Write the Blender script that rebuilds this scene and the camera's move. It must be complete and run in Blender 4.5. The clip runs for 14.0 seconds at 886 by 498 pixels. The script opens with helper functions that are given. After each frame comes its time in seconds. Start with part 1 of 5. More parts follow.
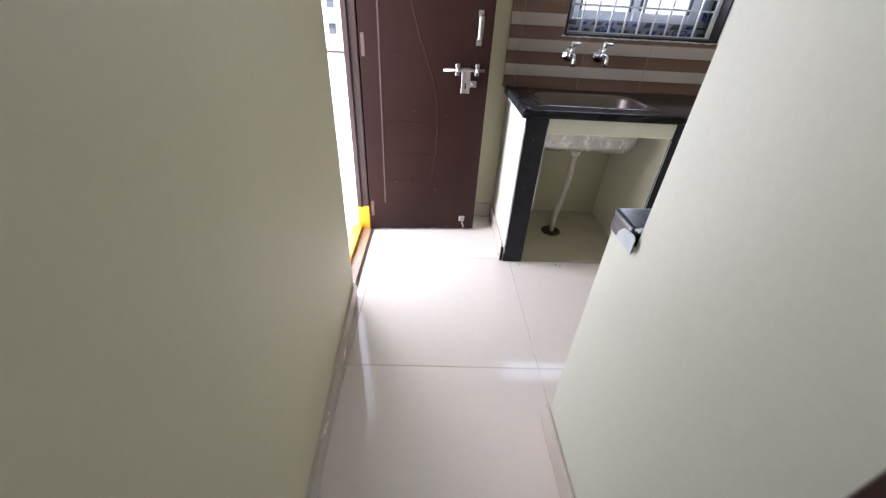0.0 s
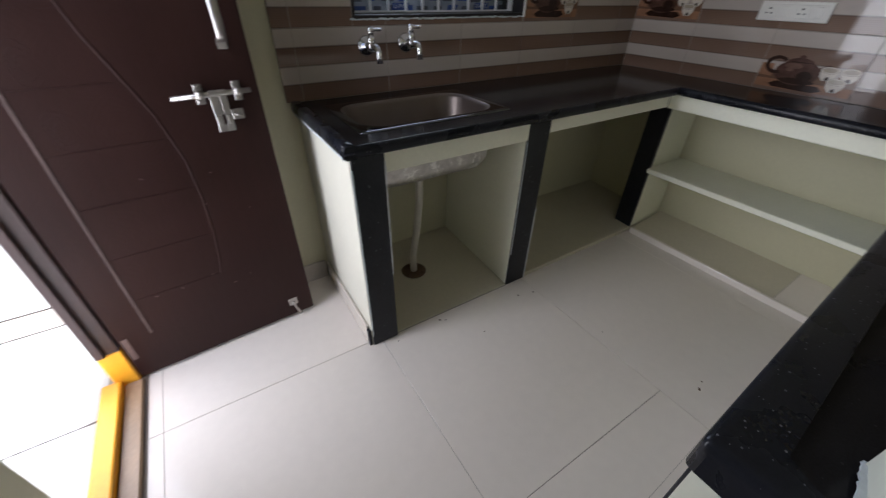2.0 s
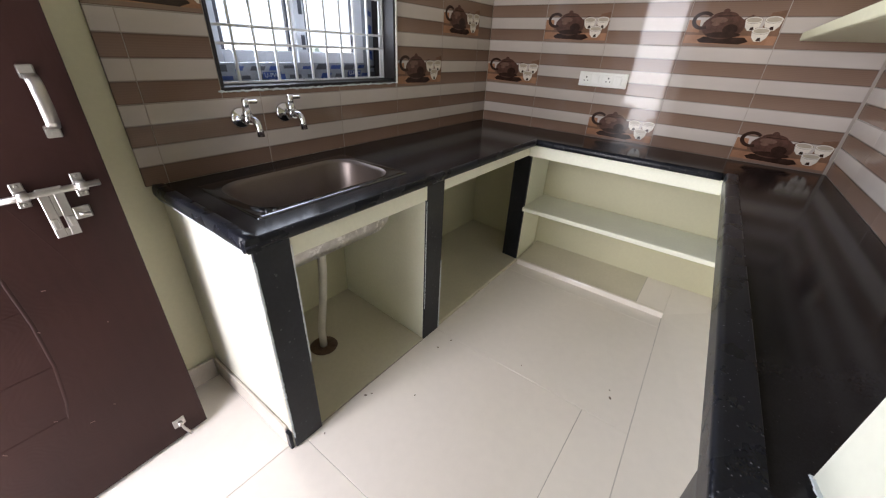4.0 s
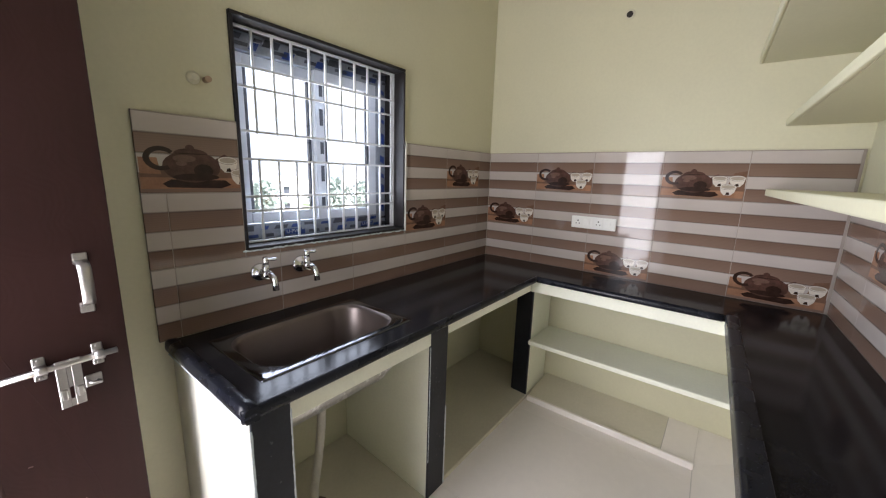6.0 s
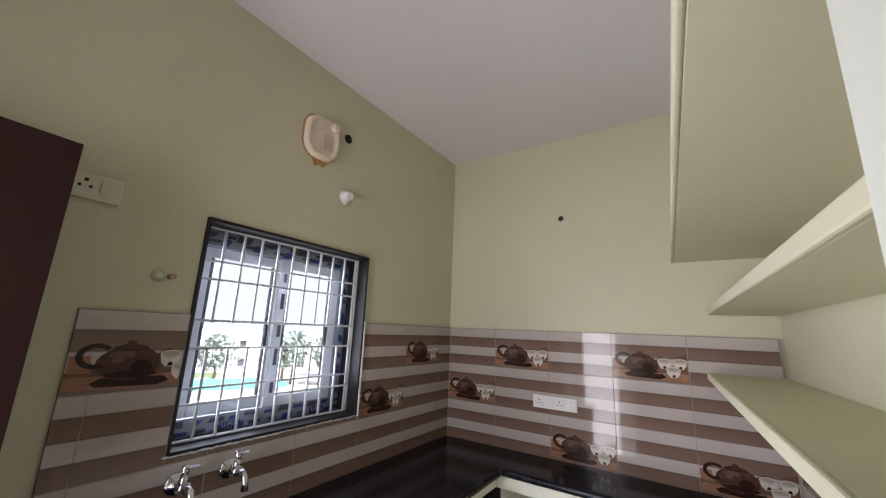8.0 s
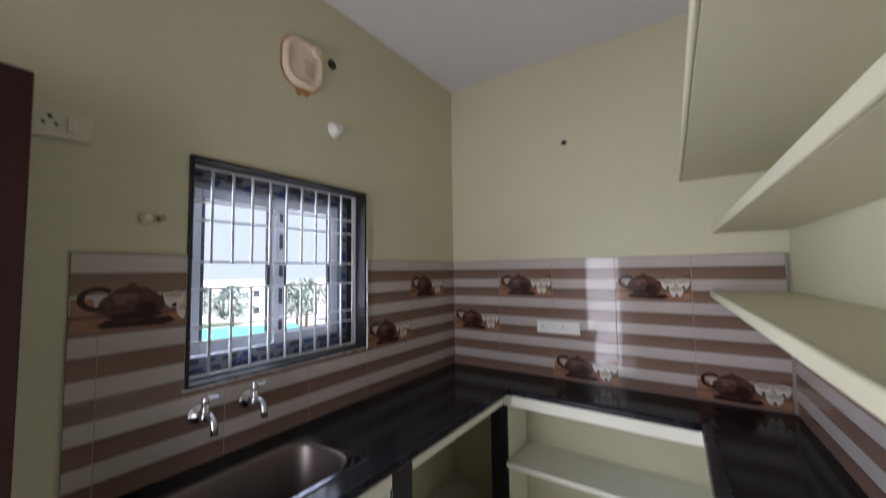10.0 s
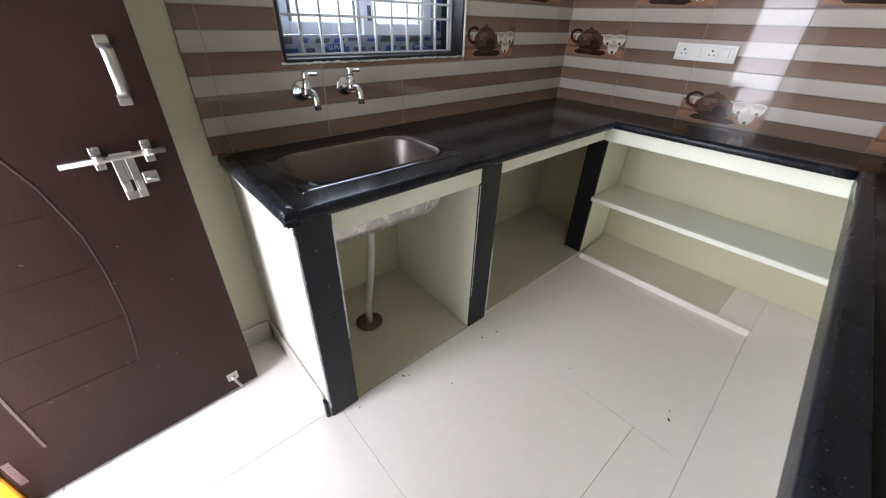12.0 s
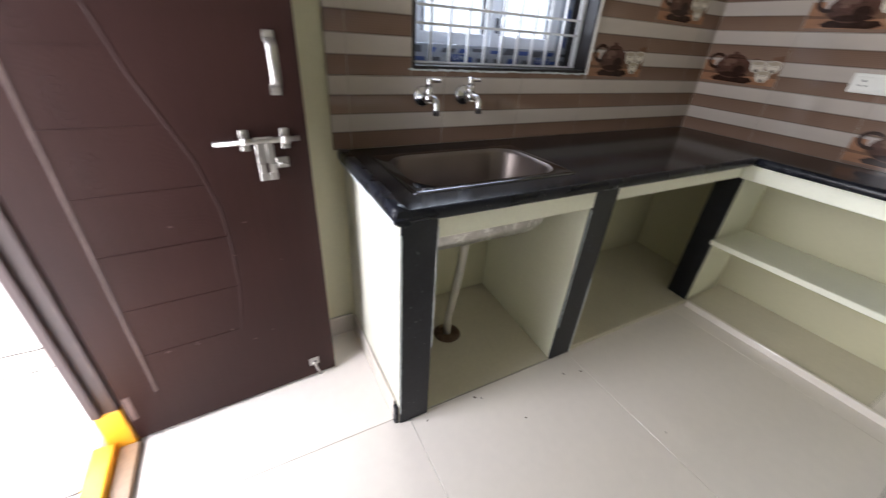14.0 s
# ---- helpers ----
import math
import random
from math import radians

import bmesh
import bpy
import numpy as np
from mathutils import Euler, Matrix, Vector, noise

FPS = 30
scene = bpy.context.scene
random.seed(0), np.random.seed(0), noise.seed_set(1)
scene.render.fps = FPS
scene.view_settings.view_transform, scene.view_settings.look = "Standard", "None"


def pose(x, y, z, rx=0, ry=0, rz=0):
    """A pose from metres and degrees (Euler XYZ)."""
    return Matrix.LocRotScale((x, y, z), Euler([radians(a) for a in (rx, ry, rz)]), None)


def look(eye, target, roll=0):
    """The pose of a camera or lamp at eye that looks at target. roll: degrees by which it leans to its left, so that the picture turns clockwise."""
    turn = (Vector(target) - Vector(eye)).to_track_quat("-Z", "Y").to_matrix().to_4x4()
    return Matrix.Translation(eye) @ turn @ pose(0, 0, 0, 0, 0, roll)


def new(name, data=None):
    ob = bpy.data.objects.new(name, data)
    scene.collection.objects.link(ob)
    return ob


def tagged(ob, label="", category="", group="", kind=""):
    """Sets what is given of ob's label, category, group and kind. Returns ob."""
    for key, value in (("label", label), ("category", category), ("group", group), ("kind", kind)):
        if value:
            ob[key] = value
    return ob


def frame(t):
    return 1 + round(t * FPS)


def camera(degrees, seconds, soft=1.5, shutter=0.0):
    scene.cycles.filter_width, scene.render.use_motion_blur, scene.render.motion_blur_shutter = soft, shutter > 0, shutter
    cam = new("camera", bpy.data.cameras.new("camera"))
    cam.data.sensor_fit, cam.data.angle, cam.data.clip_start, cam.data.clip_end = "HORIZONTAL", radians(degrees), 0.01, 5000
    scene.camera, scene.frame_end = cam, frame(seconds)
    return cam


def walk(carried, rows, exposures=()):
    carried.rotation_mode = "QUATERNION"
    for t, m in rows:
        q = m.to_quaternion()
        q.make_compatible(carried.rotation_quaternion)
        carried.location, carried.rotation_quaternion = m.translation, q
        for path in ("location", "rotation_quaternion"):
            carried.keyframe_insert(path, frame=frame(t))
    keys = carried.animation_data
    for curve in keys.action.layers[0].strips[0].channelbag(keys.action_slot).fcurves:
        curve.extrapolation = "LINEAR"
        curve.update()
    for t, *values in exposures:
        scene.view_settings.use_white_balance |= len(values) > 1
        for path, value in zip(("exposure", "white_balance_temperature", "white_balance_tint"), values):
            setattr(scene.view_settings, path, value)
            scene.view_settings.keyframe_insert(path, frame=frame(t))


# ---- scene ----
cam = camera(100.6, 14.0, soft=1.2, shutter=0.3)
PATH = [
    (0, (-0.429, -2.335, 1.252), (-0.358, -0.669, 0.147), 3.3),
    (0.5, (-0.436, -2.133, 1.232), (-0.169, -0.434, 0.21), 2.9),
    (1, (-0.463, -1.903, 1.24), (0.096, -0.345, 0.118), 3.0),
    (1.5, (-0.404, -1.706, 1.226), (0.208, -0.189, 0.076), 1.3),
    (2, (-0.328, -1.582, 1.242), (0.564, -0.213, 0.089), 1.2),
    (2.5, (-0.32, -1.514, 1.253), (0.939, -0.414, 0.155), 1.0),
    (2.7, (-0.339, -1.488, 1.264), (1.014, -0.474, 0.195), 1.3),
    (4.8, (-0.375, -1.442, 1.368), (1.111, -0.338, 0.612), 2.5),
    (5, (-0.372, -1.444, 1.392), (1.161, -0.333, 0.748), 2.5),
    (5.5, (-0.362, -1.445, 1.44), (1.204, -0.277, 1.012), 2.1),
    (6, (-0.36, -1.451, 1.455), (1.188, -0.247, 1.061), 1.8),
    (6.5, (-0.355, -1.455, 1.48), (1.24, -0.275, 1.226), 1.8),
    (7, (-0.35, -1.478, 1.536), (1.285, -0.326, 1.53), 1.8),
    (7.5, (-0.361, -1.488, 1.575), (1.291, -0.39, 1.828), 2.6),
    (7.7, (-0.367, -1.5, 1.597), (1.259, -0.416, 2.023), 2.4),
    (9.8, (-0.314, -1.534, 1.600), (1.289, -0.412, 1.971), -0.8),
    (10, (-0.310, -1.499, 1.553), (1.337, -0.381, 1.672), -0.7),
    (10.2, (-0.299, -1.490, 1.515), (1.36, -0.386, 1.435), -0.5),
    (10.5, (-0.307, -1.485, 1.455), (1.318, -0.402, 1.022), -0.4),
    (11, (-0.291, -1.473, 1.382), (1.201, -0.425, 0.559), -0.2),
    (11.5, (-0.272, -1.472, 1.36), (1.154, -0.382, 0.477), -0.5),
    (12, (-0.273, -1.445, 1.292), (0.874, -0.196, 0.232), 1.9),
    (12.5, (-0.261, -1.343, 1.287), (1.016, -0.162, 0.3), 3.2),
    (13, (-0.253, -1.254, 1.281), (1.112, -0.194, 0.274), 2.2),
    (13.5, (-0.267, -1.241, 1.26), (1.028, -0.141, 0.205), 4.0),
    (14, (-0.320, -1.358, 1.252), (0.535, 0.150, 0.253), 4.0),
]
walk(cam, [(t, look(eye, target, roll)) for t, eye, target, roll in PATH], [(0, 1.68, 5750, 20), (0.5, 1.14, 5780, 20), (1, 1.08, 5680, 20), (1.5, 0.97, 5680, 20), (2, 0.67, 5720, 16), (2.5, 1.43, 5980, 16), (5, 1.76, 6050, 18), (6.5, 1.64, 5900, 18), (7.5, 1.42, 5950, 21), (10, 1.05, 5700, 21), (10.5, 1.48, 5650, 21), (11, 1.84, 5600, 16), (14, 1.68, 5900, 16)])

# ---------------------------------------------------------------- world, sun, large lights
world = bpy.data.worlds.new("sky")
scene.world = world
world.use_nodes = True
wn = world.node_tree
sky = wn.nodes.new("ShaderNodeTexSky")
sky.sky_type = "NISHITA"
sky.sun_disc = False
sky.sun_elevation = radians(53)
sky.sun_rotation = radians(179)
sky.dust_density = 4.0
sky.air_density = 1.0
wn.nodes["Background"].inputs["Strength"].default_value = 0.14
wn.links.new(sky.outputs[0], wn.nodes["Background"].inputs["Color"])

sun = new("sun", bpy.data.lights.new("sun", "SUN"))
sun.data.energy, sun.data.angle, sun.data.color = 5.0, radians(1.0), (1.0, 0.96, 0.9)
sun.matrix_world = look((0.1, -7, 9.5), (0, 0, 0))


def opening_light(name, eye, target, width, height, power, color, spread=180):
    """Daylight as an area lamp in an opening, real or added."""
    data = bpy.data.lights.new(name, "AREA")
    data.shape, data.size, data.size_y, data.energy, data.color = "RECTANGLE", width, height, power, color
    data.spread = radians(spread)
    ob = new(name, data)
    ob.matrix_world = look(eye, target)
    return ob


opening_light("daylight_window", (0.70, 0.115, 1.57), (0.70, -1.0, 1.45), 0.72, 0.72, 3.4, (0.87, 0.945, 1.0), 122)
opening_light("daylight_door", (-0.965, -0.47, 1.05), (0.5, -0.87, 0.98), 0.40, 1.94, 8.9, (1.0, 0.965, 0.91), 150)
# fill for the passage, in the opening of an added, unseen hall
opening_light("fill_hall", (0.3, -5.9, 1.6), (0.0, -3.0, 1.2), 0.8, 0.8, 0.28, (1.0, 0.98, 0.95))

# ---------------------------------------------------------------- materials


def nodes_of(name):
    m = bpy.data.materials.new(name)
    m.use_nodes = True
    nt = m.node_tree
    return m, nt, nt.nodes["Principled BSDF"]


def add(nt, kind, **props):
    n = nt.nodes.new(kind)
    for k, v in props.items():
        n.inputs[k].default_value = v
    return n


def coords(nt):
    return nt.nodes.new("ShaderNodeTexCoord").outputs["Object"]


def ramp(nt, stops):
    r = nt.nodes.new("ShaderNodeValToRGB")
    while len(r.color_ramp.elements) < len(stops):
        r.color_ramp.elements.new(0.5)
    for e, (p, c) in zip(r.color_ramp.elements, stops):
        e.position, e.color = p, (*c, 1)
    return r


def tint(c, k):
    return tuple(min(1.0, v * k) for v in c)


def surface(name, color, rough=0.5, metal=0.0, big=2.0, fine=60.0, spread=0.10, bump=0.05, depth=0.002, spec=0.5, rough_spread=0.08, worn=None, worn_at=0.68, worn_scale=9.0, dots=0.0, dot_color=(0.6, 0.6, 0.6)):
    """A surface with large blotches, a fine grain, an uneven gloss and, if asked, worn spots in another colour."""
    m, nt, b = nodes_of(name)
    co = coords(nt)
    n1 = add(nt, "ShaderNodeTexNoise", Scale=big, Detail=4.0)
    n2 = add(nt, "ShaderNodeTexNoise", Scale=fine, Detail=3.0)
    for n in (n1, n2):
        nt.links.new(co, n.inputs["Vector"])
    mix = nt.nodes.new("ShaderNodeMath")
    mix.operation = "MULTIPLY_ADD"
    mix.inputs[1].default_value = 0.35
    nt.links.new(n2.outputs["Fac"], mix.inputs[0])
    sc = nt.nodes.new("ShaderNodeMath")
    sc.operation = "MULTIPLY"
    sc.inputs[1].default_value = 0.65
    nt.links.new(n1.outputs["Fac"], sc.inputs[0])
    nt.links.new(sc.outputs[0], mix.inputs[2])
    r = ramp(nt, [(0.3, tint(color, 1 - spread)), (0.7, tint(color, 1 + spread))])
    nt.links.new(mix.outputs[0], r.inputs["Fac"])
    out = r.outputs["Color"]
    if worn:
        n3 = add(nt, "ShaderNodeTexNoise", Scale=worn_scale, Detail=8.0, Roughness=0.7)
        nt.links.new(co, n3.inputs["Vector"])
        w = ramp(nt, [(worn_at, (0, 0, 0)), (worn_at + 0.04, (1, 1, 1))])
        nt.links.new(n3.outputs["Fac"], w.inputs["Fac"])
        mx = nt.nodes.new("ShaderNodeMixRGB")
        mx.inputs["Color2"].default_value = (*worn, 1)
        nt.links.new(w.outputs["Color"], mx.inputs["Fac"])
        nt.links.new(out, mx.inputs["Color1"])
        out = mx.outputs["Color"]
    if dots:
        vo = add(nt, "ShaderNodeTexVoronoi", Scale=dots)
        nt.links.new(co, vo.inputs["Vector"])
        sp = nt.nodes.new("ShaderNodeSeparateColor")
        nt.links.new(vo.outputs["Color"], sp.inputs[0])
        size = nt.nodes.new("ShaderNodeMapRange")
        size.inputs["From Min"].default_value, size.inputs["From Max"].default_value = 0.55, 1.0
        size.inputs["To Min"].default_value, size.inputs["To Max"].default_value = 0.0, 0.22
        nt.links.new(sp.outputs[0], size.inputs["Value"])
        less = nt.nodes.new("ShaderNodeMath")
        less.operation = "LESS_THAN"
        nt.links.new(vo.outputs["Distance"], less.inputs[0])
        nt.links.new(size.outputs[0], less.inputs[1])
        md = nt.nodes.new("ShaderNodeMixRGB")
        md.inputs["Color2"].default_value = (*dot_color, 1)
        nt.links.new(less.outputs[0], md.inputs["Fac"])
        nt.links.new(out, md.inputs["Color1"])
        out = md.outputs["Color"]
    nt.links.new(out, b.inputs["Base Color"])
    mr = nt.nodes.new("ShaderNodeMapRange")
    mr.inputs["To Min"].default_value = max(0.01, rough - rough_spread)
    mr.inputs["To Max"].default_value = min(1.0, rough + rough_spread)
    nt.links.new(n1.outputs["Fac"], mr.inputs["Value"])
    nt.links.new(mr.outputs[0], b.inputs["Roughness"])
    b.inputs["Metallic"].default_value = metal
    b.inputs["Specular IOR Level"].default_value = spec
    if bump:
        bp = add(nt, "ShaderNodeBump", Strength=bump, Distance=depth)
        nt.links.new(n2.outputs["Fac"], bp.inputs["Height"])
        nt.links.new(bp.outputs["Normal"], b.inputs["Normal"])
    return m


PAINT = surface("wall_paint", (0.62, 0.592, 0.415), 0.55, big=1.6, fine=70, spread=0.05, bump=0.25, depth=0.0015, spec=0.35)
PASSAGE = surface("cool_white_paint", (0.62, 0.635, 0.545), 0.5, big=1.6, fine=70, spread=0.05, bump=0.25, depth=0.0015, spec=0.35)
NICHE = surface("niche_paint", (0.92, 0.92, 0.77), 0.5, big=3.0, fine=80, spread=0.06, bump=0.25, depth=0.0015, spec=0.35)
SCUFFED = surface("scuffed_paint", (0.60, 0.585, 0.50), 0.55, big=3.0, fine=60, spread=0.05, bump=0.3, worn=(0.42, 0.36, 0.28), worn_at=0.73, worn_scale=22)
CEILING = surface("ceiling_paint", (0.72, 0.69, 0.68), 0.8, big=1.2, fine=40, spread=0.03, bump=0.1)
GRANITE = surface("black_granite", (0.0125, 0.0118, 0.0135), 0.13, big=6, fine=420, spread=0.5, bump=0.0, rough_spread=0.04, spec=0.115, worn=(0.03, 0.03, 0.033), worn_at=0.74, worn_scale=200, dots=150.0, dot_color=(0.03, 0.03, 0.032))
NOSING = surface("black_granite_edge", (0.010, 0.011, 0.016), 0.28, big=9, fine=200, spread=0.5, bump=0.08, rough_spread=0.10, spec=0.22, worn=(0.12, 0.12, 0.13), worn_at=0.78, worn_scale=160, dots=150.0, dot_color=(0.16, 0.16, 0.18))
BLACKPOST = surface("black_gloss_paint", (0.017, 0.018, 0.023), 0.32, big=8, fine=90, spread=0.35, bump=0.12, spec=0.25, worn=(0.32, 0.32, 0.32), worn_at=0.80, worn_scale=70, dots=55.0, dot_color=(0.07, 0.07, 0.075))
REVEAL = surface("weathered_granite", (0.022, 0.019, 0.019), 0.42, big=8, fine=160, spread=0.4, bump=0.1, spec=0.25, worn=(0.16, 0.15, 0.15), worn_at=0.70, worn_scale=24)
PUTTY = surface("white_putty", (0.60, 0.65, 0.68), 0.8, big=25, fine=150, spread=0.14, bump=0.5, depth=0.003, worn=(0.30, 0.31, 0.33), worn_at=0.66, worn_scale=60)
# bowl and rim steel: dark reflections of the tiles are put into the colour
STEEL = surface("brushed_steel_dark_reflection", (0.17, 0.142, 0.128), 0.42, 1.0, big=6, fine=250, spread=0.12, bump=0.02)
RIMSTEEL = surface("steel_rim_dark_reflection", (0.12, 0.122, 0.14), 0.06, 1.0, big=8, fine=200, spread=0.12, bump=0.02)
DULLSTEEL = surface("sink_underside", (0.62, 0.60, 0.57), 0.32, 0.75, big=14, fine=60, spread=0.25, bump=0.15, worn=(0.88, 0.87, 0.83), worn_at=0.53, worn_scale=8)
CHROME = surface("chrome", (0.72, 0.72, 0.73), 0.08, 1.0, big=10, fine=100, spread=0.05, bump=0.0)
HARDWARE = surface("satin_steel", (0.46, 0.44, 0.42), 0.36, 1.0, big=20, fine=200, spread=0.10, bump=0.05)
FLOORTILE = surface("vitrified_tile", (0.83, 0.770, 0.705), 0.06, big=1.4, fine=26, spread=0.04, bump=0.0, spec=0.42, rough_spread=0.02, worn=(0.57, 0.48, 0.44), worn_at=0.80, worn_scale=14)
GROUT = surface("grout", (0.36, 0.33, 0.30), 0.9, big=10, fine=120, spread=0.2, bump=0.3)
WALLGROUT = surface("wall_grout", (0.34, 0.29, 0.25), 0.9, big=10, fine=120, spread=0.1, bump=0.2)
SKIRT = surface("skirting_tile", (0.57, 0.52, 0.46), 0.25, big=5, fine=60, spread=0.08, bump=0.05, worn=(0.35, 0.30, 0.25), worn_at=0.70, worn_scale=10)
# floor tile with the shade under the worktops put into its colour
SHADEDTILE = surface("niche_tile_shaded", (0.64, 0.595, 0.475), 0.20, big=3, fine=60, spread=0.07, bump=0.03, worn=(0.45, 0.41, 0.33), worn_at=0.72, worn_scale=9)
# white plastic and its film, greyed in colour for their backlit inner side
BACKLITUPVC = surface("white_upvc_backlit_grey", (0.48, 0.50, 0.54), 0.3, big=6, fine=60, spread=0.04, bump=0.0)
SHADEDFILM = surface("protective_film_shaded", (0.25, 0.27, 0.31), 0.25, big=14, fine=60, spread=0.18, bump=0.3, depth=0.004)
FILMBLUE = surface("film_print_blue", (0.02, 0.05, 0.20), 0.3, big=20, fine=80, spread=0.3, bump=0.1)
FILMDARK = surface("film_print_dark", (0.05, 0.055, 0.07), 0.3, big=20, fine=80, spread=0.4, bump=0.1)
IRON = surface("white_enamel", (0.72, 0.73, 0.75), 0.4, big=8, fine=120, spread=0.06, bump=0.1)
PLASTIC = surface("white_plastic", (0.80, 0.79, 0.74), 0.35, big=8, fine=100, spread=0.03, bump=0.0)
CREAMPLASTIC = surface("cream_plastic", (0.66, 0.63, 0.48), 0.45, big=8, fine=100, spread=0.06, bump=0.0)
VENTCREAM = surface("pinkish_cream_plastic", (0.84, 0.70, 0.55), 0.5, big=14, fine=100, spread=0.10, bump=0.1)
PVCPIPE = surface("pvc_pipe", (0.60, 0.57, 0.50), 0.45, big=10, fine=90, spread=0.1, bump=0.1)
DARKHOLE = surface("dark_hole", (0.03, 0.025, 0.02), 0.9, big=20, fine=80, spread=0.4, bump=0.2)
RUST = surface("brown_drain", (0.13, 0.08, 0.05), 0.6, big=25, fine=120, spread=0.4, bump=0.4)
OCHRE = surface("ochre_stain", (0.50, 0.27, 0.10), 0.8, big=16, fine=90, spread=0.3, bump=0.4)
PINKISH = surface("pinkish_cement", (0.66, 0.50, 0.40), 0.8, big=18, fine=90, spread=0.15, bump=0.4)
YELLOW = surface("yellow_paint", (0.85, 0.40, 0.015), 0.4, big=7, fine=90, spread=0.12, bump=0.15)
SILL = surface("brown_sill", (0.36, 0.25, 0.16), 0.4, big=8, fine=90, spread=0.2, bump=0.15)
PARAPET = surface("white_render", (0.82, 0.82, 0.80), 0.8, big=2, fine=50, spread=0.05, bump=0.2)
CONCRETE = surface("far_render", (0.62, 0.60, 0.57), 0.85, big=0.3, fine=4, spread=0.10, bump=0.1)
FARPANE = surface("far_window", (0.07, 0.08, 0.095), 0.3, big=0.5, fine=4, spread=0.3, bump=0.0)
EARTH = surface("dry_ground", (0.50, 0.47, 0.41), 0.95, big=0.05, fine=0.9, spread=0.25, bump=0.2, worn=(0.10, 0.15, 0.06), worn_at=0.52, worn_scale=0.06)
# distance haze is put into the leaf colour as a paler green
LEAF = surface("haze_pale_foliage", (0.25, 0.30, 0.26), 0.7, big=0.8, fine=8, spread=0.4, bump=0.1)
BARK = surface("bark", (0.14, 0.10, 0.07), 0.9, big=3, fine=20, spread=0.3, bump=0.4)
TEAL = surface("teal_sheet", (0.10, 0.42, 0.38), 0.6, big=0.5, fine=4, spread=0.15, bump=0.0)

# prints on the decorated tiles
POT = surface("print_pot_brown", (0.085, 0.042, 0.030), 0.14, big=30, fine=200, spread=0.45, bump=0.0, spec=0.22)
POTLIGHT = surface("print_pot_sheen", (0.15, 0.085, 0.062), 0.14, big=30, fine=200, spread=0.3, bump=0.0, spec=0.22)
POTDARK = surface("print_tray_dark", (0.035, 0.018, 0.013), 0.14, big=30, fine=200, spread=0.4, bump=0.0, spec=0.22)
CUP = surface("print_cup_white", (0.68, 0.63, 0.55), 0.14, big=40, fine=200, spread=0.12, bump=0.0, spec=0.22)
CUPIN = surface("print_cup_shade", (0.42, 0.36, 0.28), 0.14, big=40, fine=200, spread=0.15, bump=0.0, spec=0.22)
BOARD = surface("print_board_brown", (0.32, 0.165, 0.095), 0.14, big=24, fine=160, spread=0.25, bump=0.0, spec=0.22)
BOARDBACK = surface("print_board_shadow", (0.17, 0.095, 0.06), 0.14, big=24, fine=160, spread=0.25, bump=0.0, spec=0.22)


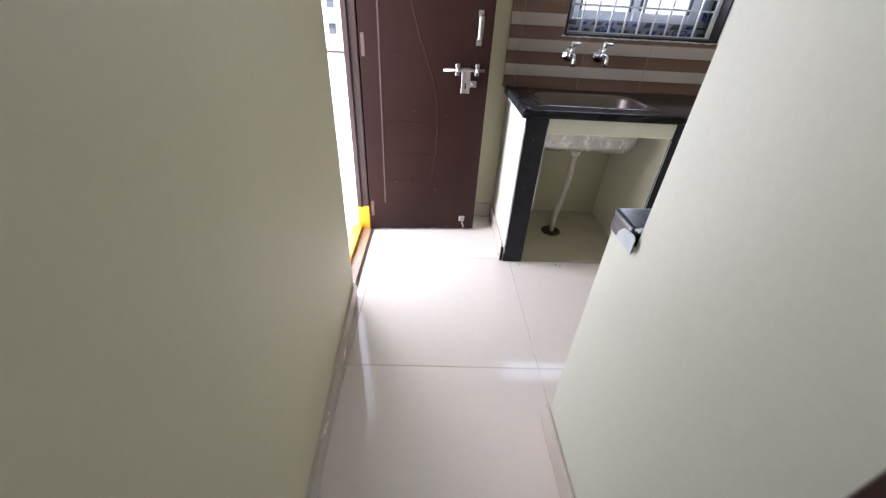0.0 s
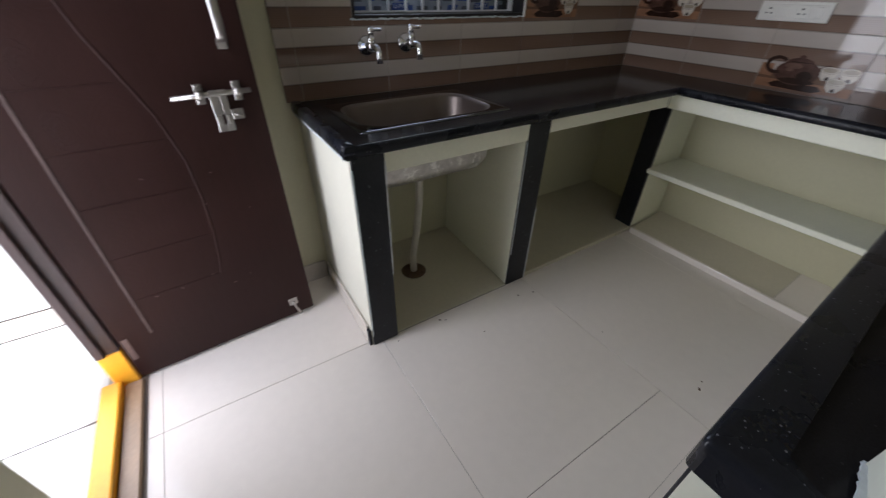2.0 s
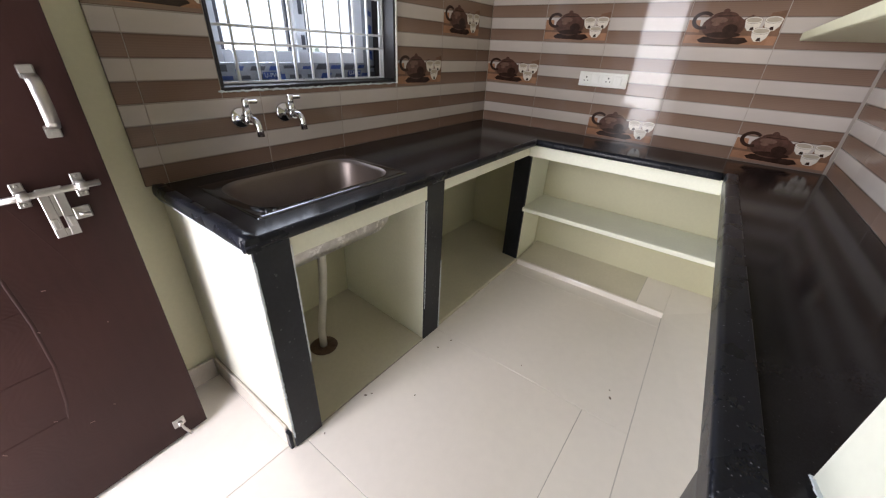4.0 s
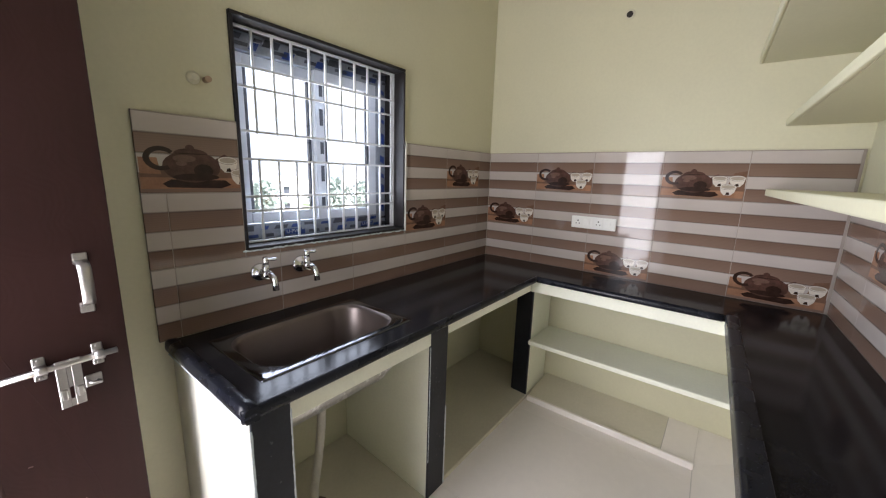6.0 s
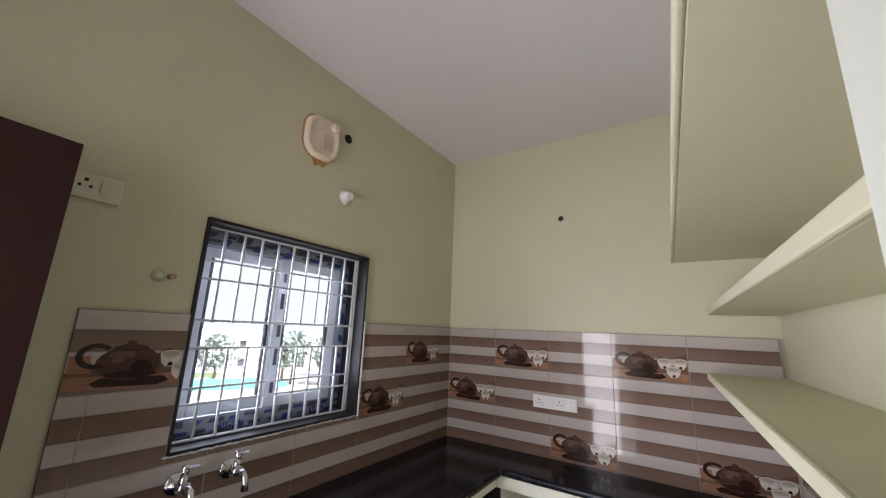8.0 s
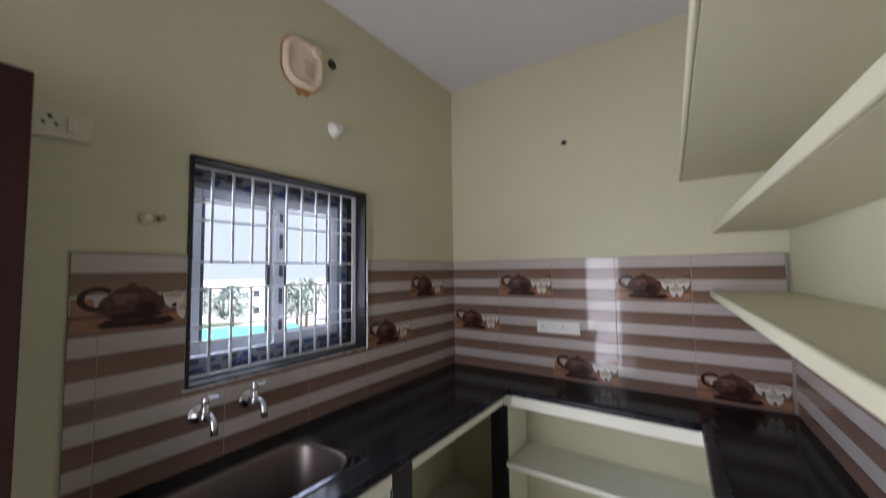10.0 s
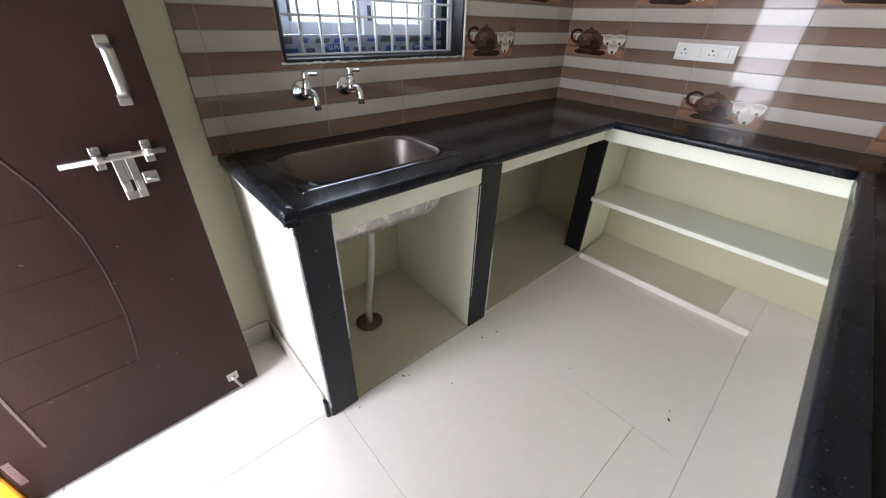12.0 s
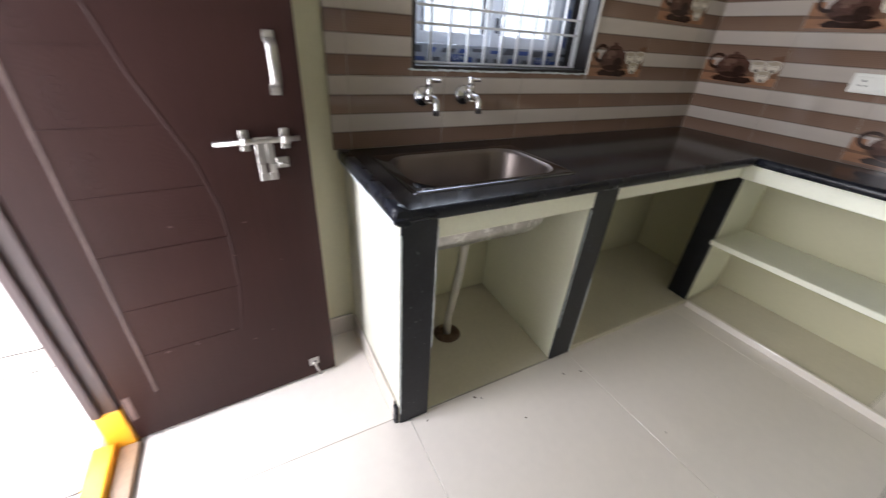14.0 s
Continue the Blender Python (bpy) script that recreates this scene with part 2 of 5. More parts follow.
def banded_tile():
    """Glazed tile with a light and a ribbed brown band twice over its height, in the tile's own frame."""
    m, nt, b = nodes_of("banded_glazed_tile")
    co = coords(nt)
    sep = nt.nodes.new("ShaderNodeSeparateXYZ")
    nt.links.new(co, sep.inputs[0])

    def mth(op, a, c=None):
        n = nt.nodes.new("ShaderNodeMath")
        n.operation = op
        for i, v in enumerate((a, c)):
            if v is None:
                continue
            if isinstance(v, (int, float)):
                n.inputs[i].default_value = v
            else:
                nt.links.new(v, n.inputs[i])
        return n.outputs[0]

    ph = mth("FRACT", mth("DIVIDE", sep.outputs["Z"], 0.125))
    light = mth("GREATER_THAN", ph, 0.5)
    info = nt.nodes.new("ShaderNodeObjectInfo")
    rib = mth("SINE", mth("MULTIPLY", sep.outputs["Z"], 900.0))
    n1 = add(nt, "ShaderNodeTexNoise", Scale=9.0, Detail=5.0)
    n2 = add(nt, "ShaderNodeTexNoise", Scale=180.0, Detail=2.0)
    mp = nt.nodes.new("ShaderNodeMapping")
    mp.inputs["Scale"].default_value = (0.25, 0.25, 1.0)
    nt.links.new(co, mp.inputs[0])
    for n in (n1, n2):
        nt.links.new(mp.outputs[0], n.inputs["Vector"])
    # brown band: darker towards its upper edge, as glazed
    grad = mth("MULTIPLY", ph, 1.2)
    fac = mth("ADD", mth("MULTIPLY", grad, 0.55), mth("MULTIPLY", n1.outputs["Fac"], 0.45))
    fac = mth("ADD", fac, mth("MULTIPLY", rib, 0.05))
    brown = ramp(nt, [(0.2, (0.235, 0.154, 0.113)), (0.75, (0.145, 0.090, 0.064))])
    nt.links.new(fac, brown.inputs["Fac"])
    pale = ramp(nt, [(0.3, (0.45, 0.396, 0.354)), (0.7, (0.53, 0.474, 0.427))])
    nt.links.new(n1.outputs["Fac"], pale.inputs["Fac"])
    mx = nt.nodes.new("ShaderNodeMixRGB")
    nt.links.new(light, mx.inputs["Fac"])
    nt.links.new(brown.outputs["Color"], mx.inputs["Color1"])
    nt.links.new(pale.outputs["Color"], mx.inputs["Color2"])
    hv = nt.nodes.new("ShaderNodeHueSaturation")
    nt.links.new(mx.outputs[0], hv.inputs["Color"])
    nt.links.new(mth("ADD", mth("MULTIPLY", info.outputs["Random"], 0.08), 0.96), hv.inputs["Value"])
    # a fine dark line at each change of band
    edge = mth("LESS_THAN", mth("ABSOLUTE", mth("SUBTRACT", mth("FRACT", mth("ADD", mth("MULTIPLY", ph, 2.0), 0.5)), 0.5)), 0.048)
    dk = nt.nodes.new("ShaderNodeMixRGB")
    dk.inputs["Color2"].default_value = (0.062, 0.042, 0.033, 1)
    nt.links.new(mth("MULTIPLY", edge, 0.5), dk.inputs["Fac"])
    nt.links.new(hv.outputs[0], dk.inputs["Color1"])
    nt.links.new(dk.outputs[0], b.inputs["Base Color"])
    b.inputs["Roughness"].default_value = 0.05
    b.inputs["Specular IOR Level"].default_value = 0.30
    bp = add(nt, "ShaderNodeBump", Strength=0.10, Distance=0.0010)
    nt.links.new(mth("ADD", mth("MULTIPLY", edge, -1.0), mth("MULTIPLY", n1.outputs["Fac"], 0.25)), bp.inputs["Height"])
    nt.links.new(bp.outputs["Normal"], b.inputs["Normal"])
    return m


BANDED = banded_tile()


def door_wood():
    m, nt, b = nodes_of("dark_door_laminate")
    co = coords(nt)
    mp = nt.nodes.new("ShaderNodeMapping")
    mp.inputs["Scale"].default_value = (1.0, 1.0, 0.18)
    nt.links.new(co, mp.inputs[0])
    wv = nt.nodes.new("ShaderNodeTexWave")
    wv.inputs["Scale"].default_value = 9.0
    wv.inputs["Distortion"].default_value = 9.0
    wv.inputs["Detail"].default_value = 4.0
    nz = add(nt, "ShaderNodeTexNoise", Scale=2.2, Detail=5.0)
    sp = add(nt, "ShaderNodeTexNoise", Scale=55.0, Detail=6.0, Roughness=0.75)
    nt.links.new(mp.outputs[0], wv.inputs["Vector"])
    nt.links.new(co, nz.inputs["Vector"])
    nt.links.new(co, sp.inputs["Vector"])
    base = ramp(nt, [(0.25, (0.0165, 0.0056, 0.0046)), (0.75, (0.0285, 0.0104, 0.0084))])
    mxf = nt.nodes.new("ShaderNodeMath")
    mxf.operation = "MULTIPLY_ADD"
    mxf.inputs[1].default_value = 0.06
    nt.links.new(wv.outputs["Fac"], mxf.inputs[0])
    nt.links.new(nz.outputs["Fac"], mxf.inputs[2])
    nt.links.new(mxf.outputs[0], base.inputs["Fac"])
    chip = ramp(nt, [(0.735, (0, 0, 0)), (0.76, (1, 1, 1))])
    nt.links.new(sp.outputs["Fac"], chip.inputs["Fac"])
    mx = nt.nodes.new("ShaderNodeMixRGB")
    mx.inputs["Color2"].default_value = (0.30, 0.25, 0.23, 1)
    nt.links.new(chip.outputs[0], mx.inputs["Fac"])
    nt.links.new(base.outputs[0], mx.inputs["Color1"])
    nt.links.new(mx.outputs[0], b.inputs["Base Color"])
    mr = nt.nodes.new("ShaderNodeMapRange")
    mr.inputs["To Min"].default_value, mr.inputs["To Max"].default_value = 0.36, 0.54
    b.inputs["Specular IOR Level"].default_value = 0.23
    nt.links.new(nz.outputs["Fac"], mr.inputs["Value"])
    nt.links.new(mr.outputs[0], b.inputs["Roughness"])
    # shallow carved rings round scattered centres
    vor = add(nt, "ShaderNodeTexVoronoi", Scale=6.5)
    warp = add(nt, "ShaderNodeTexNoise", Scale=7.0, Detail=2.0)
    nt.links.new(co, warp.inputs["Vector"])
    shift = nt.nodes.new("ShaderNodeMixRGB")
    shift.inputs["Fac"].default_value = 0.10
    nt.links.new(co, shift.inputs["Color1"])
    nt.links.new(warp.outputs["Color"], shift.inputs["Color2"])
    nt.links.new(shift.outputs[0], vor.inputs["Vector"])
    wide = nt.nodes.new("ShaderNodeMath")
    wide.operation = "MULTIPLY"
    wide.inputs[1].default_value = 85.0
    nt.links.new(vor.outputs["Distance"], wide.inputs[0])
    carve = nt.nodes.new("ShaderNodeMath")
    carve.operation = "SINE"
    nt.links.new(wide.outputs[0], carve.inputs[0])
    bp = add(nt, "ShaderNodeBump", Strength=0.05, Distance=0.0010)
    nt.links.new(carve.outputs[0], bp.inputs["Height"])
    nt.links.new(bp.outputs["Normal"], b.inputs["Normal"])
    return m


DOORWOOD = door_wood()
FRAMEWOOD = surface("frame_wood", (0.036, 0.017, 0.015), 0.38, big=5, fine=90, spread=0.25, bump=0.15)
SCRAPED = surface("scraped_groove", (0.085, 0.055, 0.048), 0.5, big=14, fine=120, spread=0.35, bump=0.2)
PLATEBARE = surface("bare_hinge_plate", (0.13, 0.085, 0.075), 0.5, 0.1, big=14, fine=120, spread=0.3, bump=0.2)


def clear_glass():
    m, nt, b = nodes_of("window_glass")
    b.inputs["Base Color"].default_value = (0.97, 0.985, 0.98, 1)
    b.inputs["Transmission Weight"].default_value = 1.0
    b.inputs["Roughness"].default_value = 0.0
    b.inputs["IOR"].default_value = 1.0
    b.inputs["Specular IOR Level"].default_value = 0.5
    return m


GLASS = clear_glass()



def glow(name, color, strength):
    """A plain bright sky."""
    m, nt, b = nodes_of(name)
    b.inputs["Base Color"].default_value = (0, 0, 0, 1)
    b.inputs["Roughness"].default_value = 1.0
    b.inputs["Emission Color"].default_value = (*color, 1)
    b.inputs["Emission Strength"].default_value = strength
    return m


HAZE = glow("bright_hazy_sky", (0.86, 0.94, 1.0), 0.44)

# ---------------------------------------------------------------- mesh helpers


def bx(bm, x0, x1, y0, y1, z0, z1, bev=0.0, seg=1, mat=0, m=None):
    """A box between the given planes, with bevelled edges if bev is set."""
    vs = [bm.verts.new((x, y, z)) for x in (x0, x1) for y in (y0, y1) for z in (z0, z1)]
    fs = [bm.faces.new([vs[i] for i in q]) for q in ((0, 1, 3, 2), (4, 6, 7, 5), (0, 4, 5, 1), (2, 3, 7, 6), (0, 2, 6, 4), (1, 5, 7, 3))]
    for f in fs:
        f.material_index = mat
    if bev:
        es = list({e for f in fs for e in f.edges})
        r = bmesh.ops.bevel(bm, geom=es, offset=bev, segments=seg, affect="EDGES", profile=0.5)
        for f in r["faces"]:
            f.material_index = mat
        vs = list({v for f in r["faces"] for v in f.verts} | {v for v in vs if v.is_valid})
    if m is not None:
        bmesh.ops.transform(bm, matrix=m, verts=[v for v in vs if v.is_valid])
    return bm


def box(x0, x1, y0, y1, z0, z1, bev=0.0, seg=1, m=None):
    return bx(bmesh.new(), x0, x1, y0, y1, z0, z1, bev, seg, 0, m)


def tube(bm, pts, r, seg=12, cap=True, mat=0):
    """A round bar along points; r is one radius or one for each point."""
    pts = [Vector(p) for p in pts]
    rs = r if isinstance(r, (list, tuple)) else [r] * len(pts)
    rings, ref = [], None
    for i, p in enumerate(pts):
        d = (pts[min(i + 1, len(pts) - 1)] - pts[max(i - 1, 0)]).normalized()
        if ref is None:
            ref = d.orthogonal().normalized()
        ref = (ref - d * ref.dot(d)).normalized()
        up = d.cross(ref)
        rings.append([bm.verts.new(p + rs[i] * (math.cos(a) * ref + math.sin(a) * up)) for a in (2 * math.pi * k / seg for k in range(seg))])
    for a, b in zip(rings, rings[1:]):
        for k in range(seg):
            f = bm.faces.new((a[k], a[(k + 1) % seg], b[(k + 1) % seg], b[k]))
            f.smooth, f.material_index = True, mat
    if cap:
        bm.faces.new(rings[0][::-1]).material_index = mat
        bm.faces.new(rings[-1]).material_index = mat
    return bm


def lathe(bm, profile, m=None, seg=24, mat=0):
    """Turns (radius, height) pairs about z."""
    rings = [[bm.verts.new((r * math.cos(2 * math.pi * k / seg), r * math.sin(2 * math.pi * k / seg), h)) for k in range(seg)] for r, h in profile]
    for a, b in zip(rings, rings[1:]):
        for k in range(seg):
            f = bm.faces.new((a[k], a[(k + 1) % seg], b[(k + 1) % seg], b[k]))
            f.smooth, f.material_index = True, mat
    bm.faces.new(rings[0][::-1]).material_index = mat
    bm.faces.new(rings[-1]).material_index = mat
    if m is not None:
        bmesh.ops.transform(bm, matrix=m, verts=[v for ring in rings for v in ring])
    return bm


def flat(bm, pts, m=None, mat=0):
    """One flat face through points of the x-z plane (y forward at 0)."""
    vs = [bm.verts.new((p[0], p[2] if len(p) > 2 else 0.0, p[1])) for p in pts]
    f = bm.faces.new(vs)
    f.material_index = mat
    if m is not None:
        bmesh.ops.transform(bm, matrix=m, verts=vs)
    return f


def disc(cx, cz, rx, rz, y=0.0, n=24, a0=0.0, a1=2 * math.pi):
    full = abs(a1 - a0 - 2 * math.pi) < 1e-6
    return [(cx + rx * math.cos(a0 + (a1 - a0) * k / (n if full else n - 1)), cz + rz * math.sin(a0 + (a1 - a0) * k / (n if full else n - 1)), y) for k in range(n)]


def mesh_of(name, bm, mats):
    bmesh.ops.recalc_face_normals(bm, faces=bm.faces)
    me = bpy.data.meshes.new(name)
    bm.to_mesh(me)
    bm.free()
    for mt in mats if isinstance(mats, (list, tuple)) else [mats]:
        me.materials.append(mt)
    return me


def part(name, bm, mats, parent=None, label="", at=None):
    """Links a bmesh as one mesh object under a thing or a part."""
    ob = new(name, mesh_of(name, bm, mats))
    if at is not None:
        ob.matrix_basis = at
    if parent is not None:
        ob.parent = parent
    if label:
        tagged(ob, label)
    return ob


def thing(name, label, category, at=None, group=""):
    ob = new(name)
    ob.empty_display_size = 0.1
    if at is not None:
        ob.matrix_basis = at
    return tagged(ob, label, category, group)


def setting(name, bm, mats, label, category):
    return tagged(part(name, bm, mats), label, category, "", "structure")

# ---------------------------------------------------------------- plan, in metres
XE, YS, ZC = 2.042, -1.870, 2.950          # east tile face, south tile face, ceiling
XW, XP = -0.780, 0.010                      # west wall face, passage wall face
TOP, SLAB = 0.870, 0.838                    # worktop's top and underside
WX0, WX1, WZ0, WZ1 = 0.268, 1.138, 1.142, 1.992  # kitchen window's opening
DY0, DY1, DZ = -0.912, -0.190, 2.110        # balcony door's opening
SKEW = 0.041                                # the south side runs askew by this much per metre
POSTY = -0.556                              # front of the posts under the sink worktop



def slab_quad(pts, z0, z1):
    """An upright prism over points of the plan."""
    bm = bmesh.new()
    lo = [bm.verts.new((x, y, z0)) for x, y in pts]
    hi = [bm.verts.new((x, y, z1)) for x, y in pts]
    bm.faces.new(lo[::-1])
    bm.faces.new(hi)
    n = len(pts)
    for i in range(n):
        bm.faces.new((lo[i], lo[(i + 1) % n], hi[(i + 1) % n], hi[i]))
    return bm


def askew(bm):
    """Shears a piece of the south side to the wall's true line."""
    for v in bm.verts:
        v.co.y -= SKEW * (XE - v.co.x)
    return bm


def add_prism(bm, pts, z0, z1):
    me = bpy.data.meshes.new("tmp")
    b2 = slab_quad(pts, z0, z1)
    b2.to_mesh(me)
    b2.free()
    bm.from_mesh(me)
    bpy.data.meshes.remove(me)


# ---------------------------------------------------------------- walls, floor, ceiling
bm = bmesh.new()
bx(bm, -0.95, WX0, 0.012, 0.22, SLAB, ZC)
bx(bm, -0.95, 0.05, 0.012, 0.22, -0.2, SLAB)
bx(bm, 0.05, WX0, 0.032, 0.22, -0.2, SLAB)
bx(bm, WX1, 2.20, 0.012, 0.22, SLAB, ZC)
bx(bm, WX0, WX1, 0.012, 0.22, SLAB, WZ0)
bx(bm, WX0, 2.20, 0.032, 0.22, -0.2, SLAB)
bx(bm, WX0, WX1, 0.012, 0.22, WZ1, ZC)
wall_north = setting("wall_north", bm, PAINT, "pale lime-cream painted wall with a barred window", "wall")
bm = bmesh.new()
bx(bm, XE + 0.012, 2.20, -2.0, 0.012, SLAB, ZC)
bx(bm, XE + 0.034, 2.20, -2.0, 0.032, -0.2, SLAB)
wall_east = setting("wall_east", bm, PAINT, "pale lime-cream painted wall above striped tiles", "wall")
wall_south = setting("wall_south", askew(box(0.112, XE + 0.034, -2.0, YS - 0.012, -0.2, ZC)), PAINT, "pale lime-cream painted wall behind concrete shelves", "wall")
bm = bmesh.new()
add_prism(bm, [(-0.93, -3.4), (-0.668, -3.4), (-0.802, DY0), (-0.93, DY0)], -0.2, ZC)
bx(bm, -0.895, XW, DY1, 0.012, -0.2, ZC)
bx(bm, -0.93, -0.802, DY0, DY1, DZ, ZC)
wall_west = setting("wall_west", bm, PAINT, "pale lime-cream painted wall with the balcony door", "wall")
bm = bmesh.new()
add_prism(bm, [(XP, -2.175), (0.113, -2.175), (0.113, -1.660), (XP, -1.684)], SLAB, ZC)
bx(bm, XP, 0.12, -2.175, -1.572, -0.2, SLAB)
bx(bm, XP, 0.12, -3.4, -3.06, -0.2, ZC)
bx(bm, XP, 0.12, -3.06, -2.175, 2.10, ZC)
wall_passage = setting("wall_passage", bm, PASSAGE, "pale cream painted passage wall ending beside the worktop", "wall")
bm = bmesh.new()
bx(bm, 0.03, 0.09, -3.06, -2.175, 0.0, 2.10)
part("door_leaf_closed", bm, DOORWOOD, wall_passage, "closed dark brown door in the passage")
bm = bmesh.new()
bx(bm, -0.012, 0.128, -2.235, -2.172, 0.0, 2.16, 0.003)
bx(bm, -0.012, 0.128, -3.10, -3.04, 0.0, 2.16, 0.003)
part("door_frame", bm, FRAMEWOOD, wall_passage, "dark brown wooden door frame")
# unseen hall, added with a south opening to let light into the passage
bm = bmesh.new()
bx(bm, 0.12, 2.2, -3.55, -3.4, -0.2, ZC)
bx(bm, -0.95, -0.80, -6.0, -3.4, -0.2, ZC)
bx(bm, 2.2, 2.35, -6.0, -3.4, -0.2, ZC)
bx(bm, -0.95, -0.2, -6.15, -6.0, -0.2, ZC)
bx(bm, 0.8, 2.35, -6.15, -6.0, -0.2, ZC)
bx(bm, -0.2, 0.8, -6.15, -6.0, -0.2, 1.05)
bx(bm, -0.2, 0.8, -6.15, -6.0, 2.05, ZC)
setting("wall_hall_added", bm, PAINT, "plain cream walls of an unseen hall added behind the passage", "wall")
setting("ceiling", box(-0.96, 2.4, -6.2, 0.18, ZC, ZC + 0.15), CEILING, "plain off-white painted ceiling", "ceiling")
floor = setting("floor", box(-0.93, 2.3, -6.2, 0.030, -0.2, -0.004), GROUT, "glossy off-white vitrified tile floor with thin dark joints", "floor")

# skirting tiles
skirt = setting("baseboard", slab_quad([(-0.668, -3.4), (-0.656, -3.4), (-0.789, -0.905), (-0.805, -0.905)], 0.0, 0.10), SKIRT, "beige skirting tile along the walls", "baseboard")
part("skirting_tile", box(XP - 0.012, XP, -2.172, -1.56, 0.0, 0.10, 0.003), SKIRT, skirt)
part("skirting_tile", box(XW, -0.014, -0.004, 0.010, 0.0, 0.10, 0.003), SKIRT, skirt)
part("skirting_tile", box(XW, XW + 0.012, DY1 + 0.002, -0.006, 0.0, 0.10, 0.003), SKIRT, skirt)
part("skirting_tile", box(-0.013, -0.001, -0.530, -0.006, 0.0, 0.10, 0.003), SKIRT, skirt)
part("skirting_tile_end", box(-0.014, -0.001, -0.552, -0.530, 0.0, 0.085, 0.002), NOSING, skirt, "black end piece of the skirting")

# ---------------------------------------------------------------- worktops


def sloped(bm, test, lift):
    """Raises the upper corners that pass the test, so that a niche's floor falls to the front."""
    for v in bm.verts:
        if v.co.z > 0.003 and test(v.co):
            v.co.z += lift
    return bm


sink_counter = thing("sink_counter", "black granite worktop with steel sink cut-out on cream masonry piers", "counter")
HX0, HX1, HY0, HY1 = 0.085, 0.672, -0.478, -0.118   # cut-out for the sink
gx, gy = (-0.012, HX0, HX1, XE), (-0.575, HY0, HY1, 0.0)
bm = bmesh.new()
grid = {(a, b, c): bm.verts.new((gx[a], gy[b], (SLAB, TOP)[c])) for a in range(4) for b in range(4) for c in range(2)}
for a in range(3):
    for b in range(3):
        if (a, b) != (1, 1):
            for c in range(2):
                bm.faces.new([grid[p] for p in ((a, b, c), (a + 1, b, c), (a + 1, b + 1, c), (a, b + 1, c))])
ring = [(0, 0), (1, 0), (2, 0), (3, 0), (3, 1), (3, 2), (3, 3), (2, 3), (1, 3), (0, 3), (0, 2), (0, 1)]
for loop in (ring, [(1, 1), (2, 1), (2, 2), (1, 2)]):
    for p, q in zip(loop, loop[1:] + loop[:1]):
        bm.faces.new([grid[(*p, 0)], grid[(*q, 0)], grid[(*q, 1)], grid[(*p, 1)]])
part("worktop", bm, GRANITE, sink_counter, "polished black granite slab")


def nosing(name, p, q, parent, wide=0.045, lift=0.004, label="", thick=0.034, bulge=0.013):
    """A rounded granite edge strip between two points of the plan; it lies to the right of the way from p to q."""
    p, q = Vector((*p, 0)), Vector((*q, 0))
    d = (q - p).normalized()
    side = Vector((d.y, -d.x, 0))
    prof = [(-wide, 0.006), (-wide + 0.004, lift), (0.002, lift + 0.001), (0.5 * bulge, lift - 0.003), (0.88 * bulge, -0.22 * thick), (bulge, -0.5 * thick), (0.88 * bulge, -0.8 * thick), (0.5 * bulge, -thick), (-wide, -thick - 0.0005)]
    prof = [(-wide, -0.0005) if i == 0 else v for i, v in enumerate(prof)]
    bm = bmesh.new()
    n = max(2, int((q - p).length / 0.05))
    rings = []
    for k in range(n + 1):
        c = p.lerp(q, k / n)
        wob = 0.0012 * noise.noise(c * 9.0)
        rings.append([bm.verts.new(c + side * (u + wob) + Vector((0, 0, TOP + v))) for u, v in prof])
    for a, b in zip(rings, rings[1:]):
        for i in range(len(prof) - 1):
            bm.faces.new((a[i], b[i], b[i + 1], a[i + 1])).smooth = 0 < i < len(prof) - 2
    bm.faces.new(rings[0])
    bm.faces.new(rings[-1][::-1])
    return part(name, bm, NOSING, parent, label)


nosing("front_edge", (-0.024, -0.578), (1.70, -0.578), sink_counter, 0.004, 0.001, "rounded black granite edge")
nosing("end_edge", (-0.014, 0.0), (-0.014, -0.590), sink_counter, 0.03, 0.004, "rough rounded black granite edge", 0.036, 0.008)
bm = bmesh.new()
bx(bm, -0.020, -0.006, -0.57, -0.02, TOP - 0.042, TOP - 0.034, 0.003)
part("mortar_joint", bm, PUTTY, sink_counter, "grey mortar smeared under the slab end")

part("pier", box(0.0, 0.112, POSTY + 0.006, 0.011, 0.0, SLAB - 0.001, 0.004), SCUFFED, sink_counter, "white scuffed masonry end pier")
part("pier", box(0.737, 0.852, POSTY + 0.016, 0.031, 0.0, SLAB - 0.001, 0.004), NICHE, sink_counter)
part("pier_facing", box(0.003, 0.114, POSTY - 0.004, POSTY + 0.006, 0.002, SLAB - 0.001, 0.003), BLACKPOST, sink_counter, "black painted pier front")
part("pier_facing", box(0.735, 0.856, POSTY + 0.006, POSTY + 0.016, 0.002, SLAB - 0.001, 0.003), BLACKPOST, sink_counter, "black painted pier front")
part("lintel", box(0.114, 0.736, POSTY + 0.002, POSTY + 0.060, 0.757, SLAB - 0.001, 0.004), NICHE, sink_counter, "cream painted strip under the slab")
part("lintel", box(0.856, 1.700, POSTY + 0.008, POSTY + 0.060, 0.768, SLAB - 0.001, 0.004), NICHE, sink_counter, "cream painted strip under the slab")
# niche floors take the tile colour darkened for shade
part("niche_floor", sloped(box(0.112, 0.737, POSTY + 0.012, 0.030, -0.002, 0.007, 0.001), lambda c: c.y > -0.2, 0.045), SHADEDTILE, sink_counter)
part("floor_joint", box(0.114, 0.735, POSTY + 0.0085, POSTY + 0.0115, -0.002, 0.0012), GROUT, sink_counter, "thin dark joint along the niche floor")
